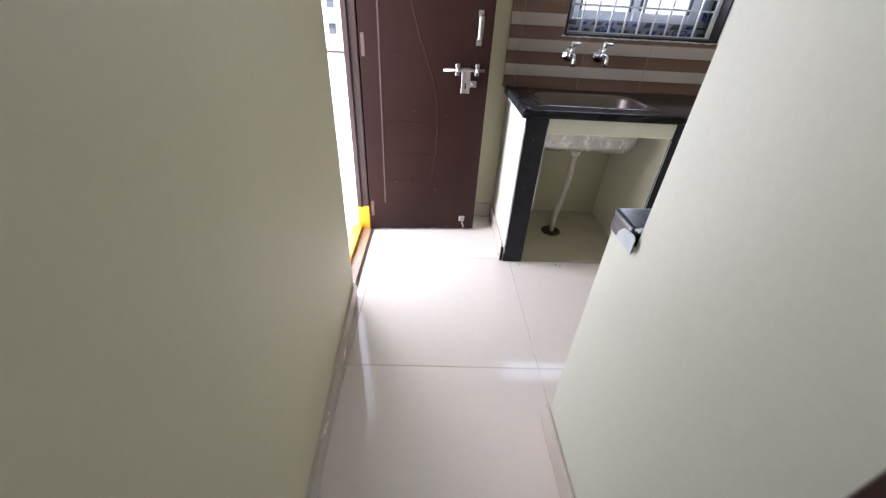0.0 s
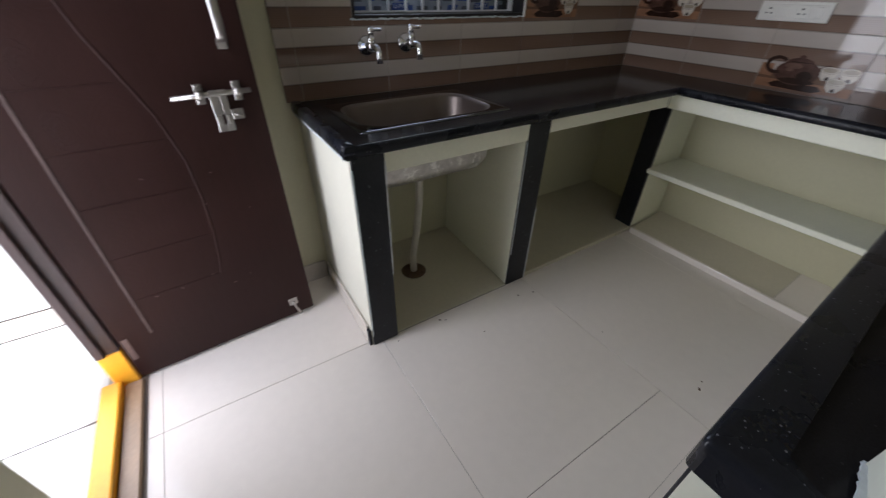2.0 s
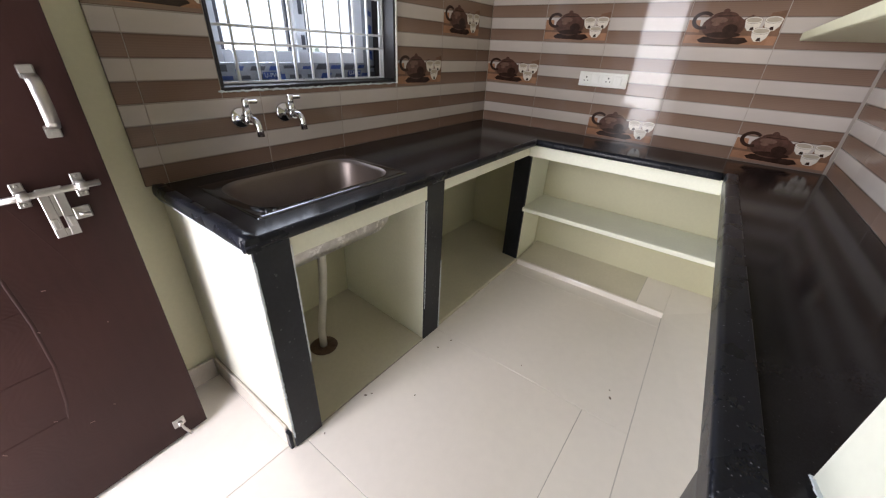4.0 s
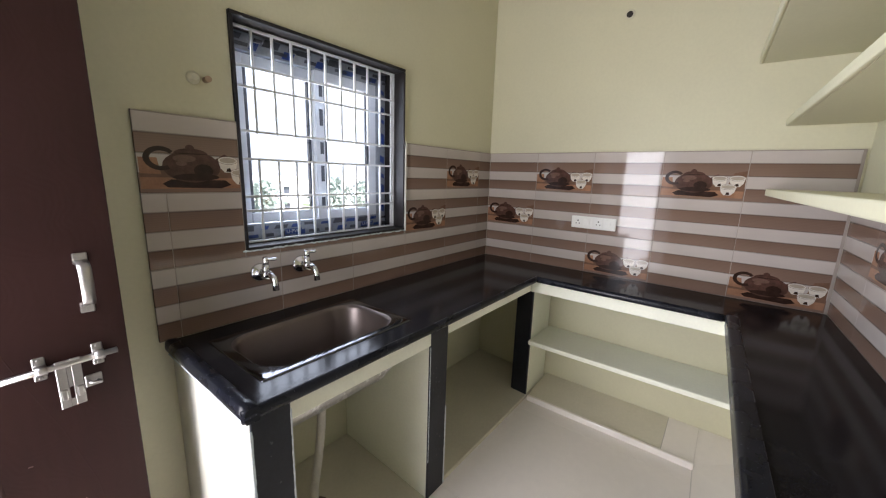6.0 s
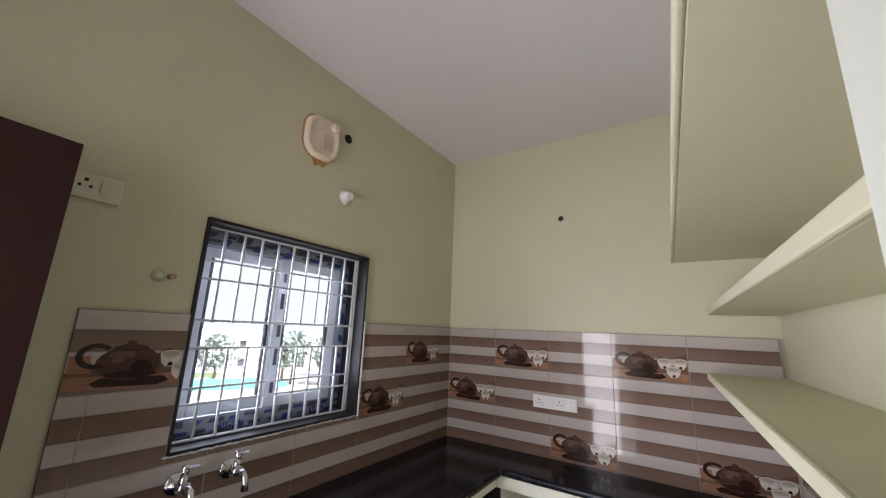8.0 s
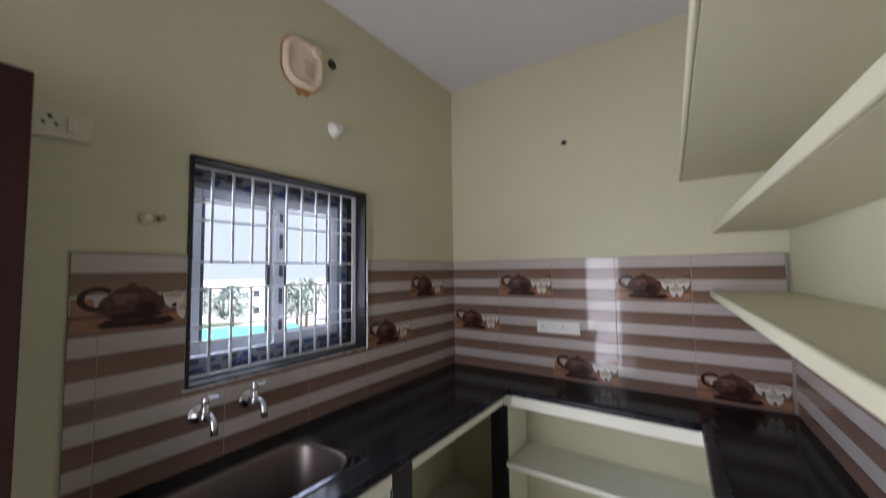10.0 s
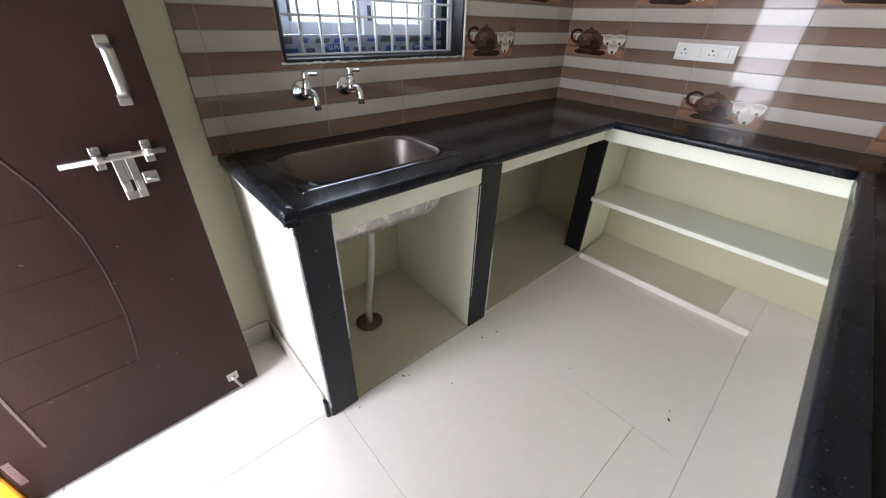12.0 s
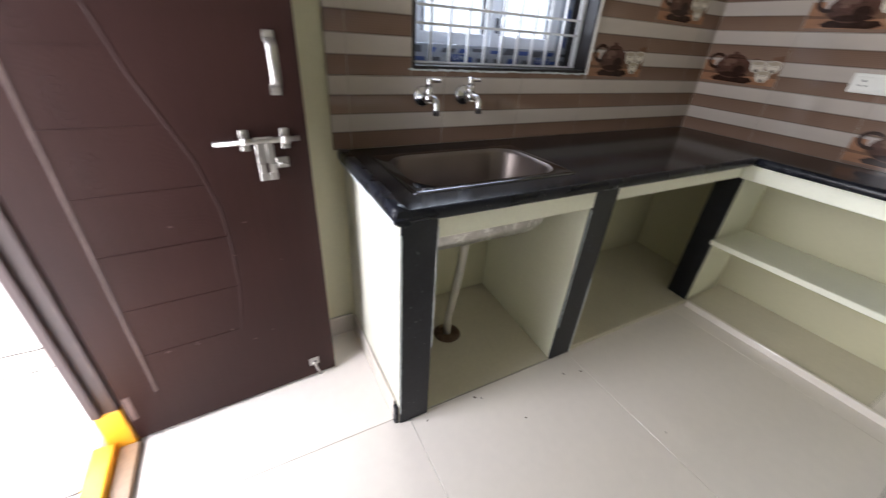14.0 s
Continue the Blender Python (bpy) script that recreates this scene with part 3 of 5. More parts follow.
part("niche_floor", sloped(box(0.852, XE + 0.032, POSTY + 0.014, 0.030, -0.002, 0.022, 0.004), lambda c: c.y > -0.2, 0.034), SHADEDTILE, sink_counter)

shelf_counter = thing("shelf_counter", "black granite worktop over open cream shelves on the east wall", "counter")
part("worktop", box(1.690, XE, -1.470, -0.575, SLAB, TOP), GRANITE, shelf_counter, "polished black granite slab")
nosing("front_edge", (1.692, -0.590), (1.692, -1.490), shelf_counter, 0.004, 0.001, "rounded black granite edge")
part("pier", box(1.786, XE + 0.033, -0.535, -0.430, 0.0, SLAB - 0.001, 0.004), NICHE, shelf_counter)
part("pier_facing", box(1.770, 1.786, -0.537, -0.424, 0.002, SLAB - 0.001, 0.005), BLACKPOST, shelf_counter, "black painted pier front")
part("lintel", box(1.712, 1.770, -1.511, -0.540, 0.762, SLAB - 0.001, 0.004), NICHE, shelf_counter, "cream painted strip under the slab")
part("shelf", box(1.742, XE + 0.033, YS - 0.008, -0.537, 0.395, 0.424, 0.004), NICHE, shelf_counter, "cream painted concrete shelf")
# shade below the shelf is coloured in up to the joint
part("niche_floor", sloped(box(1.757, XE + 0.032, -1.3315, -0.552, -0.002, 0.021, 0.001), lambda c: c.x > 1.9, 0.037), SHADEDTILE, shelf_counter)
part("niche_floor", sloped(box(1.757, XE + 0.032, -1.484, -1.3335, -0.002, 0.021, 0.001), lambda c: c.x > 1.9, 0.037), FLOORTILE, shelf_counter)
bm = bmesh.new()
add_prism(bm, [(1.772, -1.334), (XE + 0.030, -1.334), (XE + 0.030, -1.3315), (1.772, -1.3315)], 0.016, 0.0222)
sloped(bm, lambda c: c.x > 1.9, 0.0345)
part("tile_joint", bm, GROUT, shelf_counter, "thin dark joint in the niche floor")
part("kerb", box(1.748, 1.770, -1.486, -0.556, -0.002, 0.0365, 0.005, 2), FLOORTILE, shelf_counter, "pale rounded tile kerb")

south_counter = thing("narrow_counter", "narrow black granite worktop on a cream end wall, open below", "counter")


part("worktop", slab_quad([(0.014, -1.683), (0.110, -1.683), (0.110, YS - 0.0792), (XE, YS), (XE, -1.4705), (1.690, -1.4705), (1.690, -1.508), (0.014, -1.573)], SLAB, TOP), GRANITE, south_counter, "polished black granite slab")


def edge_strip(name, pts, parent, label):
    """A flat granite edge strip, rounded along its upper edges, over points of the plan."""
    bm = slab_quad(pts, TOP - 0.046, TOP + 0.006)
    rim = [e for e in bm.edges if e.verts[0].co.z > TOP and e.verts[1].co.z > TOP] + [e for e in bm.edges if abs(e.verts[0].co.z - e.verts[1].co.z) > 0.02]
    for f in bmesh.ops.bevel(bm, geom=rim, offset=0.012, segments=4, affect="EDGES", profile=0.6)["faces"]:
        f.smooth = True
    return part(name, bm, NOSING, parent, label)


edge_strip("front_edge", [(0.012, -1.6830), (0.045, -1.6752), (0.045, -1.606), (1.690, -1.545), (1.690, -1.499), (0.003, -1.562), (0.003, -1.660)], south_counter, "raised rounded black granite edge")


def smear(name, pts, m, thick, parent, label):
    """A thin patch of putty with a ragged outline."""
    bm = bmesh.new()
    ring_ = []
    for (a, b), (c, d) in zip(pts, pts[1:] + pts[:1]):
        n = max(2, int(math.hypot(c - a, d - b) / 0.004))
        for k in range(n):
            u, v = a + (c - a) * k / n, b + (d - b) * k / n
            w = Vector((u * 140, v * 140, 3.0))
            ring_.append((u + 0.0028 * noise.noise(w), v + 0.0028 * noise.noise(w + Vector((7, 1, 0)))))
    lo = [bm.verts.new((u, v, 0)) for u, v in ring_]
    hi = [bm.verts.new((u * 0.985, v * 0.985, thick)) for u, v in ring_]
    bm.faces.new(lo[::-1])
    bm.faces.new(hi)
    for k in range(len(lo)):
        bm.faces.new((lo[k], lo[(k + 1) % len(lo)], hi[(k + 1) % len(hi)], hi[k]))
    bmesh.ops.transform(bm, matrix=m, verts=bm.verts)
    return part(name, bm, PUTTY, parent, label)


# ragged white paint along the edges of the black pier fronts
flat_front = Matrix(((1, 0, 0, 0), (0, 0, -1, 0), (0, 1, 0, 0), (0, 0, 0, 1)))
for ex, ey, w, z0, z1 in ((0.0035, POSTY - 0.0041, 0.003, 0.06, 0.79), (0.1135, POSTY - 0.0041, 0.002, 0.35, 0.80), (0.8545, POSTY + 0.0059, 0.004, 0.01, 0.42), (0.7365, POSTY + 0.0059, 0.002, 0.20, 0.75)):
    smear("paint_edge", [(-w, z0), (w, z0), (w, (z0 + z1) / 2), (w, z1), (-w, z1), (-w, (z0 + z1) / 2)], Matrix.Translation((ex, ey, 0)) @ flat_front, 0.0010, sink_counter, "ragged white paint along the pier's edge")

# local x runs to the worktop's front, local y up, z out of the wall
on_end = Matrix.Translation((0.0028, -1.684, TOP - 0.055)) @ Matrix(((0, 0, -1, 0), (1, 0, 0, 0), (0, 1, 0, 0), (0, 0, 0, 1)))
smear("putty", [(-0.001, 0.008), (0.020, 0.008), (0.050, 0.009), (0.074, 0.011), (0.070, 0.028), (0.052, 0.043), (0.030, 0.048), (0.010, 0.050), (-0.001, 0.046)], on_end, 0.0016, south_counter, "white putty smeared over the slab end")
smear("putty", [(0.000, -0.001), (0.110, -0.001), (0.110, 0.004), (0.070, 0.006), (0.040, 0.012), (0.012, 0.016), (-0.001, 0.012)], pose(0.003, -1.685, TOP + 0.0062, 0, 0, 13), 0.0024, south_counter, "white putty along the wall's foot")
smear("putty", [(0.000, 0.000), (0.006, 0.004), (0.007, -0.120), (0.004, -0.270), (0.000, -0.270)], Matrix.Translation((0.1132, -1.661, TOP + 0.0004)), 0.0024, south_counter, "white putty along the wall's foot")
part("pier_facing", box(0.016, 0.12, -1.572, -1.568, 0.002, SLAB - 0.001, 0.001), BLACKPOST, south_counter, "black painted pier front")
part("lintel", slab_quad([(0.12, -1.605), (1.722, -1.540), (1.722, -1.512), (0.12, -1.575)], 0.768, SLAB - 0.001), NICHE, south_counter, "cream painted strip under the slab")
bm = slab_quad([(0.12, YS - 0.088), (XE + 0.032, YS - 0.010), (XE + 0.032, -1.4845), (1.757, -1.4845), (0.12, -1.540)], -0.002, 0.003)
for v in bm.verts:
    if v.co.z > 0:
        v.co.z = 0.058 if v.co.x > 1.8 else 0.021 if v.co.x > 1.0 else 0.003 if v.co.y > -1.7 else 0.008
bmesh.ops.triangulate(bm, faces=[f for f in bm.faces if f.normal.z > 0.5 or len(f.verts) > 4])
part("niche_floor", bm, FLOORTILE, south_counter)
part("floor_joint", slab_quad([(0.12, -1.5388), (1.757, -1.4833), (1.757, -1.4820), (0.12, -1.5375)], 0.0, 0.0008), GROUT, south_counter)
part("niche_back", askew(box(0.12, XE, YS - 0.0115, YS - 0.004, 0.02, SLAB - 0.002)), NICHE, south_counter)

# ---------------------------------------------------------------- concrete shelves over the narrow worktop


def wall_shelf(y, z0, z1, label):
    t = thing("wall_shelf", label, "shelf", None, "concrete shelves")
    bm = bmesh.new()
    bx(bm, 0.1135, XE + 0.0115, YS - 0.0115, y - 0.014, z0, z1, 0.002)
    part("slab", askew(bm), PAINT, t)
    bm = bmesh.new()
    bx(bm, 0.1135, XE + 0.0115, y - 0.0142, y, z0 - 0.0008, z1 + 0.0008, 0.005, 2)
    part("plaster_lip", askew(bm), PAINT, t, "rounded plaster lip along the front")
    return t


wall_shelf(-1.565, 1.405, 1.437, "lowest cream painted concrete shelf, level with the tiles")
wall_shelf(-1.590, 1.730, 1.765, "middle cream painted concrete shelf on the wall")
wall_shelf(-1.452, 2.020, 2.065, "deep cream painted concrete loft slab below the ceiling")

# ---------------------------------------------------------------- sink
sink = thing("kitchen_sink", "rectangular brushed steel sink set into black granite", "sink", pose(0.378, -0.298, TOP))


def rounded_rect(hx, hy, r, n=6):
    pts = []
    for cx, cy, a0 in ((hx - r, hy - r, 0), (-hx + r, hy - r, 90), (-hx + r, -hy + r, 180), (hx - r, -hy + r, 270)):
        for k in range(n + 1):
            a = radians(a0 + 90 * k / n)
            pts.append((cx + r * math.cos(a), cy + r * math.sin(a)))
    return pts


def rings(bm, levels, close_last=True, mat=0):
    rs = [[bm.verts.new((x, y, z)) for x, y in rounded_rect(hx, hy, r)] for hx, hy, r, z in levels]
    n = len(rs[0])
    for a, b in zip(rs, rs[1:]):
        for k in range(n):
            f = bm.faces.new((a[k], a[(k + 1) % n], b[(k + 1) % n], b[k]))
            f.smooth, f.material_index = True, mat
    if close_last:
        bm.faces.new(rs[-1]).material_index = mat
    return rs


bm = bmesh.new()
rings(bm, [(0.306, 0.192, 0.012, 0.0), (0.305, 0.191, 0.012, 0.003), (0.298, 0.184, 0.02, 0.0042), (0.274, 0.162, 0.095, 0.003)], False)
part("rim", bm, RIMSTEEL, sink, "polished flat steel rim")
bm = bmesh.new()
rings(bm, [(0.274, 0.162, 0.095, 0.003), (0.268, 0.156, 0.095, -0.002), (0.262, 0.150, 0.093, -0.012), (0.252, 0.140, 0.09, -0.19), (0.242, 0.131, 0.07, -0.222), (0.20, 0.10, 0.08, -0.233), (0.05, 0.05, 0.045, -0.237)])
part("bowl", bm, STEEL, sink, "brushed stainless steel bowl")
bm = bmesh.new()
rings(bm, [(0.272, 0.160, 0.057, -0.06), (0.266, 0.155, 0.062, -0.196), (0.250, 0.140, 0.072, -0.230), (0.206, 0.106, 0.082, -0.241), (0.055, 0.055, 0.05, -0.245)])
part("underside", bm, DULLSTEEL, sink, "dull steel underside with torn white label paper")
bm = bmesh.new()
lathe(bm, [(0.040, 0.0), (0.042, 0.003), (0.030, 0.004), (0.028, 0.001)], pose(0, 0, -0.235))
part("strainer", bm, CHROME, sink)

pipe = thing("waste_pipe", "off-white plastic waste pipe from sink to floor drain", "pipe", pose(0.370, -0.234, 0.0318))
bm = bmesh.new()
tube(bm, [(0.008, -0.064, 0.600), (0.008, -0.064, 0.56), (0.010, -0.060, 0.50), (0.016, -0.045, 0.42), (0.012, -0.02, 0.25), (0.0, 0.0, 0.10), (0.0, 0.0, 0.006)], 0.017, 14)
part("hose", bm, PVCPIPE, pipe)
bm = bmesh.new()
lathe(bm, [(0.026, 0.0), (0.029, 0.01), (0.029, 0.035), (0.022, 0.05)], pose(0.008, -0.064, 0.545))
part("coupling", bm, PLASTIC, pipe)
bm = bmesh.new()
lathe(bm, [(0.062, 0.0), (0.064, 0.004), (0.056, 0.008), (0.024, 0.007)], None, 28)
for k in range(10):
    a = 2 * math.pi * k / 10
    bx(bm, 0.028, 0.052, -0.004, 0.004, 0.006, 0.0105, 0.001, 1, 0, pose(0, 0, 0, 0, 0, math.degrees(a)))
part("drain_grate", bm, RUST, pipe, "rust-brown round floor drain")


def wall_tap(x, z, turn):
    t = thing("wall_tap", "chrome bib tap on the striped tiles under the window", "tap", pose(x, 0.0, z), "taps over the sink")
    bm = bmesh.new()
    lathe(bm, [(0.030, 0.0), (0.031, 0.004), (0.026, 0.010), (0.015, 0.014), (0.012, 0.022)], pose(0, 0, 0, 90))
    part("flange", bm, CHROME, t)
    bm = bmesh.new()
    tube(bm, [(0, -0.012, 0), (0, -0.030, 0.0), (0, -0.046, 0.002), (0, -0.062, 0.002)], [0.0105, 0.012, 0.0155, 0.014], 16)
    tube(bm, [(0, -0.046, 0.004), (0, -0.046, 0.020), (0, -0.046, 0.034)], [0.013, 0.012, 0.010], 16)
    part("body", bm, CHROME, t)
    bm = bmesh.new()
    tube(bm, [(0, -0.058, 0.003), (0, -0.078, 0.004), (0, -0.093, -0.003), (0, -0.101, -0.016), (0, -0.103, -0.040)], [0.012, 0.0105, 0.0100, 0.0095, 0.0105], 16)
    part("spout", bm, CHROME, t)
    bm = bmesh.new()
    m = pose(0, -0.046, 0.034, 0, 0, turn)
    lathe(bm, [(0.009, 0.0), (0.010, 0.008), (0.010, 0.018), (0.007, 0.024)], m, 16)
    bx(bm, -0.007, 0.007, -0.034, 0.006, 0.010, 0.020, 0.004, 2, 0, m)
    part("lever", bm, CHROME, t)
    return t


for tx, tz, turn in ((0.313, 1.052, 75), (0.490, 1.056, 88)):
    wall_tap(tx, tz, turn).scale = (1.22, 1.22, 1.22)

# ---------------------------------------------------------------- kitchen window
bm = bmesh.new()
bx(bm, WX0, WX1, -0.004, 0.215, WZ1 - 0.014, WZ1 - 0.001, 0.002)
bx(bm, WX0, WX1, -0.004, 0.215, WZ0 + 0.001, WZ0 + 0.014, 0.002)
win = tagged(part("window_1", bm, REVEAL), "white sliding window with film behind a white iron grille", "window", "", "structure")
part("reveal_side", box(WX0 + 0.001, WX0 + 0.012, -0.004, 0.215, WZ0 + 0.014, WZ1 - 0.014, 0.002), REVEAL, win, "black granite side of the opening")
part("reveal_side", box(WX1 - 0.013, WX1 - 0.001, -0.004, 0.215, WZ0 + 0.014, WZ1 - 0.014, 0.002), REVEAL, win, "black granite side of the opening")
bm = bmesh.new()
for k in range(60):
    c = Vector((WX0 + (WX1 - WX0) * k / 59, -0.002, WZ0 - 0.002 + 0.004 * random.random()))
    bmesh.ops.create_icosphere(bm, subdivisions=1, radius=0.004 + 0.004 * random.random(), matrix=Matrix.Translation(c) @ Matrix.Diagonal((2.0, 0.6, 0.7, 1)))
part("mortar_joint", bm, PUTTY, win, "rough mortar under the sill")
bm = bmesh.new()
bx(bm, WX1 - 0.003, WX1 + 0.006, -0.010, -0.0002, WZ0 - 0.002, 1.628, 0.001)
part("tile_trim", bm, PLASTIC, win, "thin white plastic edge trim")

GX0, GX1, GZ0, GZ1, GY = WX0 + 0.016, WX1 - 0.017, WZ0 + 0.018, WZ1 - 0.018, 0.078
bm = bmesh.new()
bx(bm, GX0 - 0.003, GX0 + 0.004, GY - 0.01, GY + 0.01, GZ0, GZ1)
bx(bm, GX1 - 0.004, GX1 + 0.003, GY - 0.01, GY + 0.01, GZ0, GZ1)
bx(bm, GX0 + 0.004, GX1 - 0.004, GY - 0.01, GY + 0.01, GZ1 - 0.006, GZ1)
bx(bm, GX0 + 0.004, GX1 - 0.004, GY - 0.01, GY + 0.01, GZ0, GZ0 + 0.006)
grille = part("grille", bm, IRON, win, "white enamelled iron bars")
bars = 11
for k in range(bars):
    x = GX0 + 0.012 + (GX1 - GX0 - 0.024) * k / (bars - 1)
    upper, lower = GZ1 - 0.47 * (GZ1 - GZ0), GZ1 - 0.585 * (GZ1 - GZ0)
    spans = [(GZ0, GZ1)] if k in (0, bars - 1) else [(GZ0, lower), (upper, GZ1)]
    for z0, z1 in spans:
        part("grille_bar", box(x - 0.0047, x + 0.0047, GY - 0.005, GY + 0.005, z0, z1, 0.0012), IRON, grille)
for f in (0.17, 0.26, 0.46, 0.59, 0.77, 0.84):
    z = GZ1 - f * (GZ1 - GZ0)
    part("grille_rail", box(GX0, GX1, GY - 0.010, GY - 0.0045, z - 0.0045, z + 0.0045, 0.001), IRON, grille)

FX0, FX1, FZ0, FZ1 = WX0 + 0.0125, WX1 - 0.0135, WZ0 + 0.0145, WZ1 - 0.0145
bm = bmesh.new()
bx(bm, FX0, FX0 + 0.060, 0.140, 0.205, FZ0, FZ1, 0.003)
bx(bm, FX1 - 0.074, FX1, 0.140, 0.205, FZ0, FZ1, 0.003)
bx(bm, FX0 + 0.060, FX1 - 0.060, 0.140, 0.205, FZ0, FZ0 + 0.070, 0.003)
bx(bm, FX0 + 0.060, FX1 - 0.060, 0.140, 0.205, FZ1 - 0.070, FZ1, 0.003)
wframe = part("window_frame", bm, SHADEDFILM, win, "white frame wrapped in crumpled printed film, toned dark for its shaded side")


def sash(x0, x1, y):
    z0, z1, w = FZ0 + 0.062, FZ1 - 0.062, 0.050
    bm = bmesh.new()
    for a in ((x0, x0 + w, z0, z1), (x1 - w, x1, z0, z1), (x0 + w, x1 - w, z0, z0 + w), (x0 + w, x1 - w, z1 - w, z1)):
        bx(bm, a[0], a[1], y - 0.014, y + 0.014, a[2], a[3], 0.004, 2)
    s = part("sash", bm, BACKLITUPVC, win, "white plastic sliding sash, greyed as if backlit")
    bm = bmesh.new()
    for a in ((x0 + w, x0 + w + 0.014, z0 + w, z1 - w), (x1 - w - 0.014, x1 - w, z0 + w, z1 - w)):
        bx(bm, a[0], a[1], y - 0.008, y + 0.008, a[2], a[3])
    part("gasket", bm, FILMDARK, s, "black rubber gasket")
    pane = part("pane", box(x0 + w, x1 - w, y - 0.002, y + 0.002, z0 + w, z1 - w), GLASS, s)
    pane.visible_shadow = False
    return s


mid = (FX0 + FX1) / 2
sash(FX0 + 0.050, mid + 0.030, 0.186)
front = sash(mid - 0.018, FX1 - 0.066, 0.155)
bm = bmesh.new()
for k in range(5):
    zc = FZ0 + 0.12 + 0.13 * k
    bx(bm, mid + 0.004, mid + 0.022, 0.1395, 0.1412, zc, zc + 0.055 + 0.02 * (k % 2))
part("film_print", bm, FILMDARK, front, "dark printed marks on the film")

# printed film marks on the frame, as plain bars and one readable word
bm_b, bm_d = bmesh.new(), bmesh.new()


def mark(bm, cx, cz, w, h, slant=0.3, y=0.1380, upright=False):
    pts = [(-w / 2, -h / 2), (w / 2 - slant * h, -h / 2), (w / 2, h / 2), (-w / 2 + slant * h, h / 2)]
    if upright:
        pts = [(-q, p) for p, q in pts]
    vs = [bm.verts.new((cx + p, y, cz + q)) for p, q in pts]
    f = bm.faces.new(vs)
    r = bmesh.ops.extrude_face_region(bm, geom=[f])
    bmesh.ops.translate(bm, verts=[v for v in r["geom"] if isinstance(v, bmesh.types.BMVert)], vec=(0, 0.0015, 0))


x = FX0 + 0.03
k = 0
while x < FX1 - 0.05:
    w = random.uniform(0.03, 0.075)
    mark(bm_b if k % 2 else bm_d, x + w / 2, FZ0 + 0.048 + 0.006 * random.random(), w, random.choice((0.016, 0.024, 0.012)), random.choice((0.0, 0.4, 0.6)))
    mark(bm_d if k % 3 else bm_b, x + w / 2 + 0.02, FZ0 + 0.016, w * 0.9, random.choice((0.014, 0.022)), random.choice((0.0, 0.5)))
    mark(bm_b if k % 2 else bm_d, x + w / 2, FZ1 - 0.020 - 0.026 * (k % 2), w * 1.2, random.choice((0.022, 0.030)), 0.5)
    mark(bm_d, x + w, FZ1 - 0.046 + 0.026 * (k % 2), w, 0.014, 0.3)
    x += w + random.uniform(0.008, 0.03)
    k += 1
z = FZ0 + 0.08
while z < FZ1 - 0.07:
    h = random.uniform(0.03, 0.07)
    mark(bm_b, FX1 - 0.026, z + h / 2, h, 0.028, 0.4, 0.1380, True)
    mark(bm_d if k % 2 else bm_b, FX0 + 0.026, z + h / 2, h, 0.024, 0.4, 0.1380, True)
    z += h + random.uniform(0.02, 0.06)
    k += 1
part("film_print", bm_b, FILMBLUE, wframe, "blue printed marks on the film")
part("film_print", bm_d, FILMDARK, wframe, "dark printed marks on the film")


def lettering(text, m, size, mat, parent, label):
    cu = bpy.data.curves.new("lettering", "FONT")
    cu.body, cu.size, cu.align_x, cu.align_y, cu.extrude = text, size, "CENTER", "CENTER", 0.0004
    ob = new("lettering", cu)
    cu.materials.append(mat)
    ob.matrix_basis = m
    ob.parent = parent
    return tagged(ob, label)


for x in (0.545, 0.985):
    mark_bm = bmesh.new()
    mark(mark_bm, x, FZ0 + 0.022, 0.085, 0.026, 0.2, 0.1368)
    part("film_label", mark_bm, FILMBLUE, wframe, "blue label printed on the film")
    lettering("U-PVC", pose(x, 0.1362, FZ0 + 0.022, 90), 0.024, BACKLITUPVC, wframe, "white lettering U-PVC")

# ---------------------------------------------------------------- balcony door
dframe = tagged(part("door_frame_balcony", box(-0.928, -0.822, DY0 + 0.062, DY1 - 0.062, DZ - 0.062, DZ, 0.004), FRAMEWOOD), "dark brown door frame with yellow painted foot and threshold", "door frame", "", "structure")
part("jamb", box(-0.893, -0.822, DY1 - 0.062, DY1, 0.172, DZ, 0.004), FRAMEWOOD, dframe)
part("jamb_foot", box(-0.894, -0.821, DY1 - 0.063, DY1, 0.0, 0.172, 0.004), YELLOW, dframe, "yellow painted jamb foot")
part("jamb", box(-0.928, -0.858, DY0, DY0 + 0.062, 0.172, DZ, 0.004), FRAMEWOOD, dframe)
part("jamb_foot", box(-0.929, -0.857, DY0, DY0 + 0.063, 0.0, 0.172, 0.004), YELLOW, dframe, "yellow painted jamb foot")
part("threshold", box(-0.930, -0.870, DY0 + 0.063, DY1 - 0.063, 0.0, 0.042, 0.006, 2), YELLOW, dframe, "yellow painted threshold")
part("sill_strip", box(-0.868, -0.812, DY0 + 0.063, DY1 - 0.064, -0.003, 0.016, 0.004), SILL, dframe, "brown sill strip")
part("stop_bead", box(-0.890, -0.862, DY1 - 0.078, DY1 - 0.062, 0.173, DZ - 0.062, 0.003), FRAMEWOOD, dframe)

